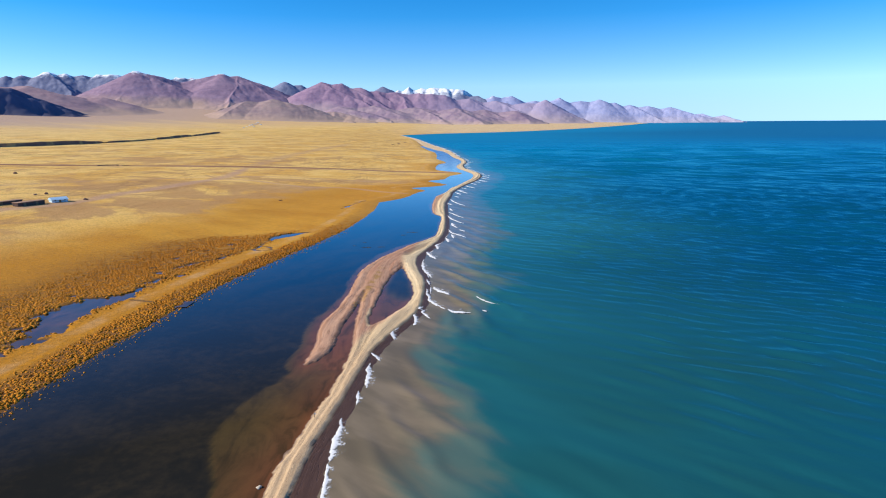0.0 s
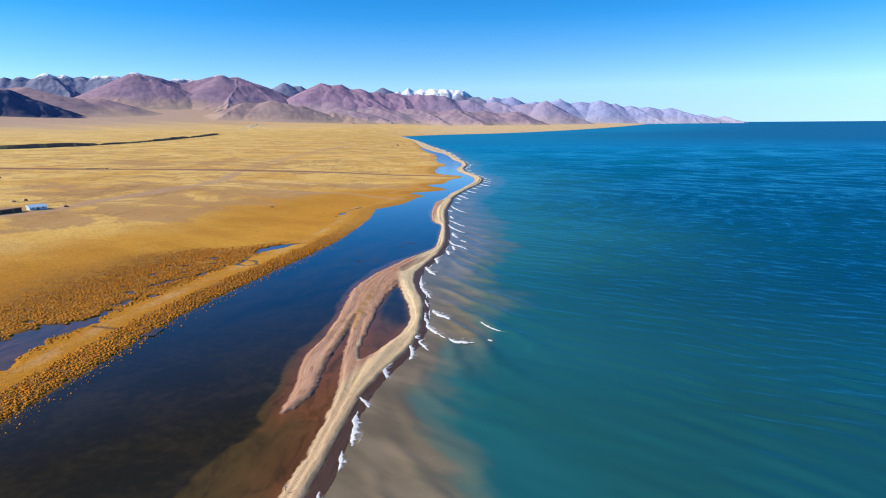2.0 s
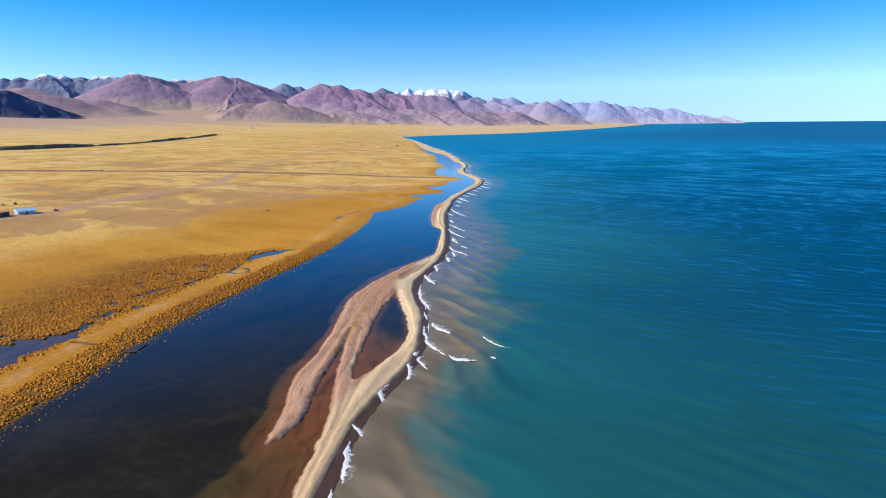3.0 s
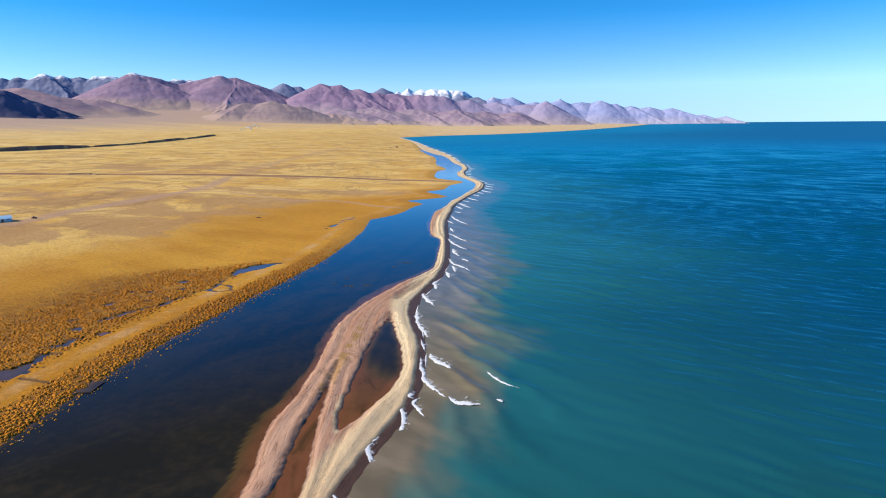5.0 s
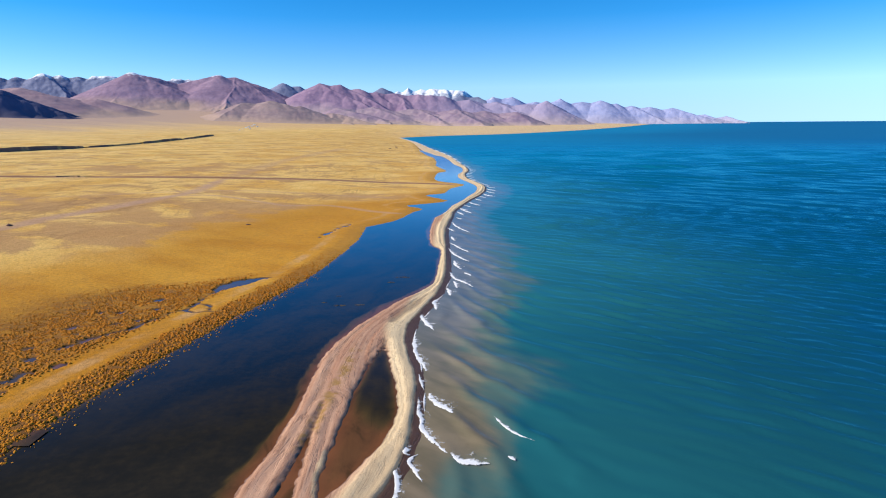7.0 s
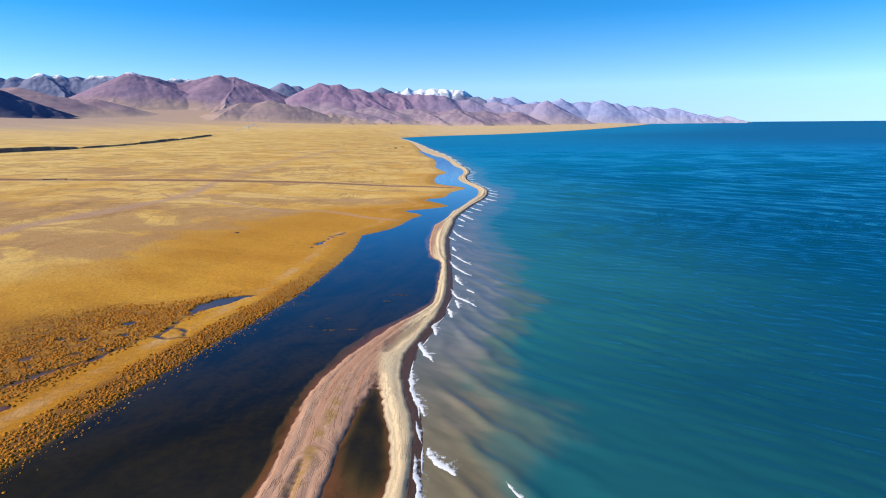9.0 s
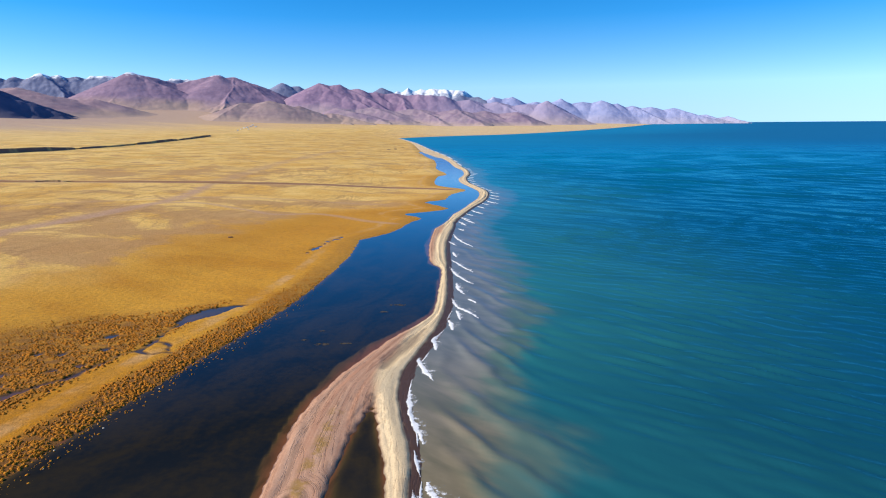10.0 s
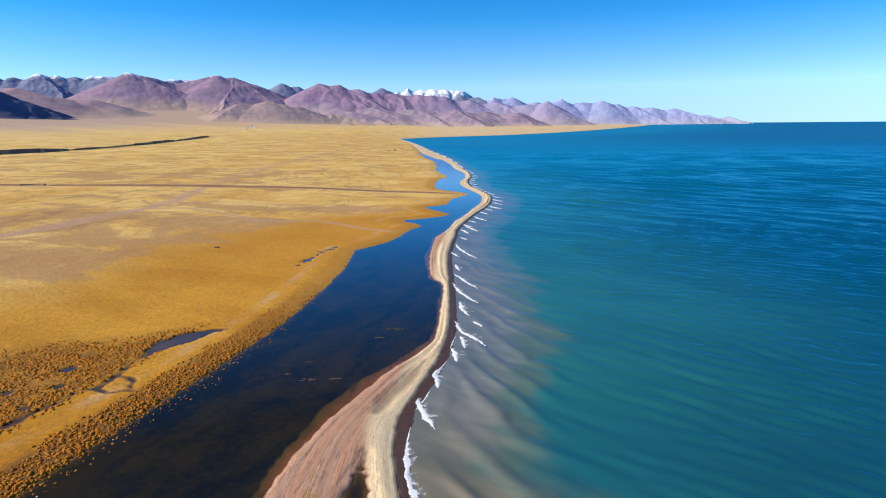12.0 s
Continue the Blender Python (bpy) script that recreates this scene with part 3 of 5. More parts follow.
GRASS, SAND, LAKE, LAGOON = grassland(), sand(), lake_water(), lagoon_water()
FOAM = foam()
TUFT = tussock_grass()
EARTH = plain("bare_earth", (0.30, 0.175, 0.115), (0.44, 0.28, 0.19), 0.3, 0.95)
BANK = plain("earth_bank", (0.13, 0.075, 0.07), (0.21, 0.125, 0.10), 0.15, 0.95, 0.6, 0.6)
PLASTER = plain("whitewash", (0.66, 0.65, 0.62), (0.82, 0.81, 0.79), 1.0, 0.85)
BLUE_WASH = plain("pale_blue_wash", (0.42, 0.60, 0.74), (0.55, 0.72, 0.84), 1.0, 0.85)
BLUE_ROOF = plain("blue_sheet_metal", (0.40, 0.62, 0.80), (0.52, 0.72, 0.86), 0.8, 0.45, 0.15)
WALL_STONE = plain("dark_dry_stone", (0.07, 0.05, 0.05), (0.15, 0.10, 0.09), 1.5, 0.95, 0.8, 0.08)
TIMBER = plain("weathered_wood", (0.16, 0.11, 0.07), (0.27, 0.20, 0.13), 3.0)
PANE = plain("dark_window", (0.02, 0.025, 0.03), (0.04, 0.045, 0.05), 1.0, 0.12, 0.0)
PALE_STONE = plain("pale_stone", (0.42, 0.36, 0.28), (0.62, 0.55, 0.45), 3.0)
# aerial haze is put into the pale blue and mauve of the far ranges
FRONT = rock("dun_mauve_rock", (0.27, 0.195, 0.27), (0.40, 0.30, 0.33), fan=(0.56, 0.41, 0.33))
PURPLE = rock("hazy_mauve_rock", (0.245, 0.165, 0.26), (0.37, 0.25, 0.34), east=((0.285, 0.25, 0.385), (0.40, 0.35, 0.48)), fan=(0.48, 0.38, 0.38))
SLATE = rock("hazy_blue_grey_rock", (0.145, 0.165, 0.265), (0.24, 0.255, 0.37), 324, 22)
PYRAMID = rock("hazy_mauve_rock_with_snow", (0.24, 0.165, 0.24), (0.355, 0.245, 0.325), 328, 18)
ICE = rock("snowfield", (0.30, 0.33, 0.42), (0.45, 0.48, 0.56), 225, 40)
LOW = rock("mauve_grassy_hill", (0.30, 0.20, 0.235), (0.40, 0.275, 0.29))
LILAC = rock("hazy_lilac_rock", (0.255, 0.295, 0.50), (0.36, 0.385, 0.59), 212, 25, fan=(0.43, 0.41, 0.52))
DUN = rock("dun_foothill", (0.27, 0.195, 0.21), (0.39, 0.285, 0.265))
# the shadow over this hill is put into its dark blue colour
HILL_SHADE = rock("hill_painted_shade", (0.075, 0.092, 0.175), (0.125, 0.125, 0.20), fan=(0.13, 0.12, 0.17))

# ---- building helpers ----


def mesh_from_grid(name, x, y, z, material, keep=None, attributes=None, **tags):
    """One mesh from rows and columns of places; keep picks its faces."""
    rows, cols = x.shape
    idx = np.arange(rows * cols).reshape(rows, cols)
    quads = np.stack([idx[:-1, :-1], idx[:-1, 1:], idx[1:, 1:], idx[1:, :-1]], -1).reshape(-1, 4)
    if keep is not None:
        quads = quads[keep.reshape(-1)[quads].any(1)]
    used, quads = np.unique(quads, return_inverse=True)
    quads = quads.reshape(-1, 4)
    me = bpy.data.meshes.new(name)
    me.vertices.add(len(used)), me.loops.add(quads.size), me.polygons.add(len(quads))
    me.vertices.foreach_set("co", np.stack([x, y, z], -1).reshape(-1, 3)[used].astype(np.float32).ravel())
    me.loops.foreach_set("vertex_index", quads.astype(np.int32).ravel())
    me.polygons.foreach_set("loop_start", np.arange(0, quads.size, 4, dtype=np.int32))
    me.polygons.foreach_set("use_smooth", np.ones(len(quads), bool))
    for key, values in (attributes or {}).items():
        me.attributes.new(key, "FLOAT", "POINT").data.foreach_set("value", values.reshape(-1)[used].astype(np.float32))
    me.update(calc_edges=True)
    me.materials.append(material)
    return tagged(new(name, me), **tags)


def steps(*runs):
    """Grid lines: runs of (start, end, first step, growth)."""
    out = []
    for start, end, step, growth in runs:
        v = start
        while v < end:
            out.append(v)
            v, step = v + step, step * growth
    return np.array(out + [runs[-1][1]], float)


def part(name, bm, material, parent=None, label="", smooth_faces=False):
    """Links a bmesh as one mesh object, under a thing or a part if given."""
    me = bpy.data.meshes.new(name)
    bm.to_mesh(me)
    bm.free()
    me.materials.append(material)
    if smooth_faces:
        me.polygons.foreach_set("use_smooth", np.ones(len(me.polygons), bool))
    ob = new(name, me)
    if parent:
        ob.parent = parent
    return tagged(ob, label)


def thing(name, m, **tags):
    ob = new(name)
    ob.matrix_world = m
    return tagged(ob, **tags)


def box(bm, x0, x1, y0, y1, z0, z1, bevel=0.0):
    made = bmesh.ops.create_cube(bm, size=1, matrix=Matrix.LocRotScale(((x0 + x1) / 2, (y0 + y1) / 2, (z0 + z1) / 2), None, (x1 - x0, y1 - y0, z1 - z0)))
    if bevel:
        edges = list({e for v in made["verts"] for e in v.link_edges})
        bmesh.ops.bevel(bm, geom=edges, offset=bevel, segments=2, affect="EDGES")
    return bm


# ---- the setting: ground, spit, lagoon, lake ----
ROWS = steps((-400, -60, 40, 1.0), (-60, 40, 4, 1.0), (40, 270, 0.6, 1.0), (270, 4900, 0.7, 1.011))
SHORE_LINE = np.array([(-400, -58), (20, -58), (77, -57), (125, -53.5), (172, -43), (204, -35), (255, -29), (285, -25), (300, -16), (345, -2), (430, 13),
                       (560, 4), (710, -8), (896, -28), (1302, -64), (1692, -122)])


def main_ground():
    """The mainland as one sheet, on under the water and out to the rim."""
    edge = np.where(ROWS < 1692, np.interp(ROWS, SHORE_LINE[:, 0], SHORE_LINE[:, 1]), edge_x(ROWS))
    u = np.concatenate([-steps((10, 6000, 10, 1.5))[::-1], steps((-9, 75, 0.75, 1.0), (75, 6500, 0.8, 1.045))])
    x, y = edge[:, None] - u[None, :], np.repeat(ROWS[:, None], len(u), 1)
    d = signed(x, y, LAND)
    d = d + (fbm(x * 0.4, y * 0.4, 3) - 0.5) * 1.5 * ramp(-4, 0, d) * ramp(9, 3, d)
    z = land_height(x, y, d)
    gap = creek_gap(x, y)
    z = z - ramp(0.3, -0.75, gap) * 0.5
    marsh = ramp(13, 17, d) * ramp(60, 30, d + 14 * (fbm(x * 0.05, y * 0.05, 3) - 0.5)) * ramp(216, 202, y + 0.4 * d + 8 * (fbm(x * 0.08, y * 0.08, 3) - 0.5))
    z = z + marsh * 0.16 * (fbm(x * 0.9, y * 0.9, 2) - 0.4) + ramp(0.3, 2, d) * ramp(9, 6, d) * 0.15 * (fbm(x * 0.9, y * 0.9, 2) - 0.3)
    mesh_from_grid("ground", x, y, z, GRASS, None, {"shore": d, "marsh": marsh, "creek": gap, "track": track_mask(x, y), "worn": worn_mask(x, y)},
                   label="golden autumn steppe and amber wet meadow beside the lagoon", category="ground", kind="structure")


def sand_spit():
    rows = np.concatenate([steps((-60, 48, 4, 1.0)), steps((50, 205, 0.33, 1.0)), steps((205.5, 1705, 0.5, 1.01))])
    u = steps((-27, 9, 0.25, 1.0))
    y = np.repeat(rows[:, None], len(u), 1)
    x = edge_x(y) + u[None, :]
    d = signed(x, y, SPIT) + (fbm(x * 0.6, y * 0.4, 3) - 0.5) * 0.55 + (fbm(x * 2.2, y * 1.6, 2) - 0.5) * np.where(x < -14.5, 0.45, 0.12)
    pool = signed(x, y, POOL) + (fbm(x * 0.6 + 40, y * 0.6, 3) - 0.5) * 0.7
    cusps = 0.5 * np.abs(np.sin(y * 1.3 + 5 * fbm(x * 0.3, y * 0.3, 2))) * ramp(140, 149, y) * ramp(0, 1.5, x + 12.6)  # scalloped eastern rim
    pool = pool - cusps * ramp(-1.5, 0, pool)
    d = np.where(y < 165, np.minimum(d, -pool), d)
    to_lake = line_distance(x, y, EAST)[0]
    to_lagoon = line_distance(x, y, np.vstack([WEST, WEST_FAR[1:]]))[0]
    lake_side = (to_lake < to_lagoon) & ~((pool > -0.9) & (y < 165))
    share = to_lagoon / (to_lagoon + to_lake + 1e-6)
    land = 0.13 + 0.14 * (1 - np.exp(-np.maximum(d, 0) / 0.6)) + 0.26 * (1 - np.exp(-np.maximum(d, 0) / 4)) + 0.16 * (fbm(x * 0.5, y * 0.22, 4) - 0.5) * ramp(0.3, 1.5, d)
    # a low scarp on the lake side, then the swash slope; short shelving sides in the lagoon
    beach = np.interp(y[:, 0], [40, 57, 67, 77, 86, 104, 140, 158, 200, 300, 600], [2.8, 2.7, 2.1, 1.9, 1.5, 1.3, 1.3, 1.9, 1.6, 0.9, 0.7])[:, None]
    slope = np.where(lake_side, 0.20 + 0.20 * d / beach, 0.12 + 0.50 * d)
    z = np.where(d > 0, land + np.where(lake_side, 0.17 * ramp(0, 0.35, d) * ramp(6, 1.5, d), 0.06 * ramp(0, 0.3, d) * ramp(2, 0.6, d)), slope)
    z = z + ramp(0.2, 0.9, d) * 0.36 * (fbm(share * 6 + 3, y * 0.025, 2) - 0.5) + 0.05 * (fbm(x, y, 2) - 0.5)
    hd, ht = line_distance(x, y, HOLLOW[:, :2])
    hollow = ramp(0.9, -0.6, hd - np.interp(ht * (len(HOLLOW) - 1), np.arange(len(HOLLOW)), HOLLOW[:, 2]) + 0.8 * (fbm(x * 0.5, y * 0.25, 3) - 0.5))
    z = np.maximum(np.where(z > 0.04, np.maximum(z - 0.25 * hollow, 0.05), z), -0.6)
    berm = ramp(5.2, 3.0, to_lake + 2.0 * (fbm(x * 0.2, y * 0.06, 3) - 0.5)) * np.where(y > 95, 1.0, 0.85)
    lip = line_distance(x, y, np.array([(-13.2, 107.6), (-14.2, 112), (-14.1, 118)]))[0]  # pale crumbling rim of the pool
    berm = np.maximum(np.maximum(berm, 0.85 * ramp(260, 420, y)), ramp(0.5, 0.15, lip + 0.5 * (fbm(x * 1.5, y * 1.2, 3) - 0.5)))
    wet = np.where(lake_side, ramp(0.35, -0.05, d), ramp(0.25, -0.35, d))
    wet = np.maximum(wet, 0.5 * hollow)
    grassy = ramp(1.5, 0.3, np.abs(x - np.interp(y, [118, 136, 150], [-17.4, -16.1, -15.1]))) * ramp(116, 121, y) * ramp(155, 149, y)
    mesh_from_grid("sandbar", x, y, z, SAND, z > -0.22, {"across": share * 11 + 0.8 * fbm(x * 0.1, y * 0.1, 2), "berm": berm, "wet": wet, "grassy": grassy},
                   label="long narrow spit of pinkish sand with a cream berm between lagoon and lake", category="sandbar", kind="structure")


def lagoon_sheet():
    rows = ROWS[ROWS < 930]
    u = -np.concatenate([steps((1.5, 30, 0.6, 1.0)), steps((30.7, 90, 0.8, 1.04))])[::-1]
    y = np.repeat(rows[:, None], len(u), 1)
    x = edge_x(y) + u[None, :]
    d = -signed(x, y, SPIT)
    d = np.where(d > 0, np.maximum(d + 2.2 * (fbm(x * 0.14, y * 0.10, 3) - 0.5) * ramp(0, 2, d), 0.02), d)
    pool = inside(x, y, POOL)
    shelf = np.where(pool | ((y > 88) & (y < 122) & (x > -18.5)), 0.10, 1.0)
    rim = (1.0 + 2.8 * fbm(x * 0.05 + 3, y * 0.05, 4)) * (1 - 0.6 * ramp(165, 210, y))
    depth = 0.13 + (0.09 * np.maximum(d, 0) + 2.2 * np.maximum(d - rim, 0)) * shelf
    mottle = 0.25 + 2.4 * fbm(x * 0.2 + 11, y * 0.11, 4) + 0.16 * np.maximum(d - 3, 0)  # weedy patches off the shelf
    depth = np.where((d > 0.5) & (y < 235), np.minimum(depth, mottle), depth)
    in_pool = signed(x, y, POOL)
    depth = np.where(pool, 0.16 + 0.46 * ramp(0.0, 2.0, in_pool) * (0.15 + ramp(124, 136, y + 1.5 * (x + 10) + 8 * (fbm(x * 0.2, y * 0.1, 3) - 0.5))), depth)
    delta = ramp(-1.2, 1.2, signed(x, y, DELTA) + 2.0 * (fbm(x * 0.25, y * 0.25, 3) - 0.5))
    depth = depth * (1 - delta) + np.minimum(depth, 0.20 + 0.02 * np.maximum(d, 0)) * delta
    shore = -signed(x, y, LAND)
    depth = np.minimum(depth, 0.15 + np.maximum(shore, 0) * 0.5)
    mesh_from_grid("lagoon", x, y, 0 * x, LAGOON, None, {"depth": np.minimum(depth, 6)},
                   label="still dark blue lagoon with brown shallows behind the spit", category="water", kind="structure")


def swell(x, y, u):
    """Phase of the swell: its crests swing round towards the beach."""
    return 2 * np.pi / 9.0 * (0.6 * x + 0.79 * y + 26 * (1 - np.exp(-u / 16.0))) + 13 * (fbm(x * 0.04, y * 0.04, 4) - 0.5)


def sea_train(count, shortest, longest, heading, spread, seed):
    """Wind waves as many crossing trains: length, direction and start of each."""
    rnd = np.random.RandomState(seed)
    lengths = shortest * (longest / shortest) ** rnd.rand(count)
    return list(zip(lengths, heading + spread * rnd.randn(count), 6.283 * rnd.rand(count)))


SEA = sea_train(60, 2.3, 5.2, radians(53), 0.17, 21) + sea_train(20, 6.5, 26.0, radians(48), 0.20, 22)


def chop(x, y, step):
    """Height of the wind waves; trains too short for the grid's step are left out."""
    z = 0.0
    bx, by = x + 6 * (fbm(x * 0.03, y * 0.03, 2) - 0.5), y + 6 * (fbm(x * 0.03 + 9, y * 0.03, 2) - 0.5)
    for length, way, start in SEA:
        rate = 2 * np.pi / length
        steepness = 0.0056 * (1.0 if length < 6.5 else 0.12 + 0.7 * ramp(230, 420, y))
        z = z + steepness * length * ramp(2.2, 4.2, length / step) * np.sin(rate * (math.cos(way) * bx + math.sin(way) * by) + start)
    return z * (0.6 + 0.8 * fbm(x * 0.012 + 31, y * 0.02, 3))


def lake_sheet():
    rows = np.concatenate([steps((-400, 40, 20, 1.0)), steps((41, 255, 0.5, 1.0)), steps((255.6, 4900, 0.65, 1.0105))])
    u = np.concatenate([steps((-1.5, 24, 0.5, 1.0)), steps((25, 190, 0.95, 1.0)), steps((191, 430, 1.1, 1.006)), steps((433, 6500, 2.8, 1.04))])
    y = np.repeat(rows[:, None], len(u), 1)
    x = edge_x(y) + u[None, :]
    uu = u[None, :] + 0 * y
    crest = (0.5 + 0.5 * np.sin(swell(x, y, uu))) ** 2.6
    calm = ramp(3, 9, uu) * ramp(200, 60, uu) * ramp(600, 250, y)
    z = calm * (0.04 + (0.20 + 0.20 * ramp(100, 130, y)) * ramp(34, 6, uu) * (1 - 0.6 * ramp(170, 230, y))) * (crest - 0.4) * (0.3 + 1.3 * fbm(x * 0.08, y * 0.08, 3))
    step = np.maximum(0.85 * np.gradient(rows)[:, None], 0.5 * np.gradient(u)[None, :])
    z = z + chop(x, y, step) * ramp(-5, 70, uu) * (0.45 + 0.55 * ramp(60, 135, y)) * (1 + 0.8 * ramp(250, 600, y))
    width = np.interp(y[:, 0], [40, 75, 95, 112, 125, 160, 200, 260, 420, 600, 1200], [14, 13, 10.5, 8, 11.5, 14.5, 14.5, 14, 13, 12, 16])[:, None]
    wide = width * (0.75 + 0.6 * fbm(x * 0.05, y * 0.05, 3))
    q = uu / wide
    lobes = fbm(swell(x, y, uu) * 0.13, (0.47 * x - 0.88 * y) * 0.03, 4)  # sediment drawn out along the crests
    turbid = 0.75 * ramp(1.7, 0.1, q) + (0.25 + 0.12 * ramp(140, 220, y)) * ramp(3.4, 0.4, q) + (0.75 - 0.52 * ramp(130, 200, y)) * (lobes - 0.5) * ramp(0.2, 0.8, q) * ramp(2.5, 1.0, q)
    turbid = np.clip(turbid, 0, 1)
    turbid = turbid * np.interp(y[:, 0], [200, 300, 450, 900, 1600], [1, 0.85, 0.65, 0.4, 0.2])[:, None]
    r = np.hypot(x, y - 45)
    fit_in = np.minimum(1, 4850 / np.maximum(r, 1))
    x, y = x * fit_in, 45 + (y - 45) * fit_in
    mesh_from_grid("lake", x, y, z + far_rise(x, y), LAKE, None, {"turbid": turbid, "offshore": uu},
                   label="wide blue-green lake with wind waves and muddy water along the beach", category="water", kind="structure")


def creek_sheet(name, x0, x1, y0, y1, level, label):
    ys, xs = np.arange(y0, y1 + 1, 2.0), np.arange(x0, x1 + 1, 2.0)
    x, y = np.meshgrid(xs, ys)
    mesh_from_grid(name, x, y, level + 0 * x, LAGOON, creek_gap(x, y) < 3.5, {"depth": 0.10 + 0.4 * fbm(x * 0.2, y * 0.2, 3)}, label=label, category="pond", kind="structure")


main_ground()
sand_spit()
lagoon_sheet()
lake_sheet()
creek_sheet("creek", -82, -40, 56, 208, 0.13, "shallow blue creek and pools winding through the marsh")
creek_sheet("pond", -50, -32, 252, 292, 0.14, "narrow pool of still water in the meadow")

# ---- mountains: x, y, summit height, half width ----
SLATE_PEAKS = [(-2786, 3641, 322, 259), (-2658, 3737, 327, 173), (-2593, 3783, 337, 173), (-2474, 3863, 365, 324), (-2398, 3911, 351, 238),
               (-2315, 3961, 347, 216), (-2227, 4012, 360, 194), (-2175, 4040, 376, 173), (-2115, 4073, 353, 216),
               (-1935, 4162, 364, 200), (-1810, 4219, 349, 190), (-1709, 4262, 351, 190)]
PYRAMID_PEAKS = [(-1862, 3753, 353, 330), (-1418, 3945, 350, 320),
                 (-1317, 3980, 334, 296), (-1215, 4013, 287, 276)]
BLUE_PEAKS = [(-1165, 4494, 330, 218), (-1051, 4523, 307, 175), (-461, 4621, 299, 153), (-404, 4627, 274, 131), (123, 4643, 237, 153), (250, 4638, 227, 153)]
PURPLE_PEAKS = [(-821, 4011, 293, 288), (-680, 4037, 286, 269), (-548, 4057, 261, 250), (-447, 4070, 239, 231), (-319, 4082, 231, 231), (-171, 4091, 223, 231)]
PALE_PEAKS = [(-80, 4093, 217, 200), (-3, 4095, 211, 231), (164, 4091, 187, 231), (350, 4080, 170, 212), (533, 4060, 154, 192), (659, 4041, 173, 173)]
ICE_PEAKS = [(-367, 4811, 283, 113), (-279, 4816, 304, 127), (-179, 4821, 294, 113), (-87, 4824, 310, 136), (1, 4825, 305, 127), (62, 4824, 292, 91),
             (124, 4823, 313, 118), (176, 4821, 274, 82)]
LILAC_PEAKS = [(355, 4631, 222, 175), (501, 4617, 220, 197), (667, 4596, 185, 175), (849, 4566, 206, 183), (1009, 4533, 179, 197), (1145, 4500, 188, 218),
               (1241, 4474, 163, 175), (1354, 4441, 145, 197), (1472, 4403, 135, 197), (1607, 4355, 125, 218), (1695, 4321, 96, 175), (1797, 4280, 79, 175),
               (1928, 4222, 65, 175)]
LOW_PEAKS = [(-1893, 2808, 212, 302), (-2025, 2713, 211, 286), (-1771, 2888, 172, 223), (-1655, 2957, 164, 223)]
DARK_PEAKS = [(-1990, 2360, 226, 250), (-1800, 2372, 205, 240), (-1722, 2432, 182, 200)]
DUN_PEAKS = [(-896, 3220, 160, 235), (-1030, 3180, 149, 219), (-759, 3256, 131, 188), (-590, 3291, 95, 188)]


FRONT_PEAKS = [(-610, 3540, 128, 200), (-400, 3590, 132, 210), (-180, 3650, 122, 200), (60, 3625, 116, 190), (230, 3700, 106, 170), (420, 3680, 98, 150)]


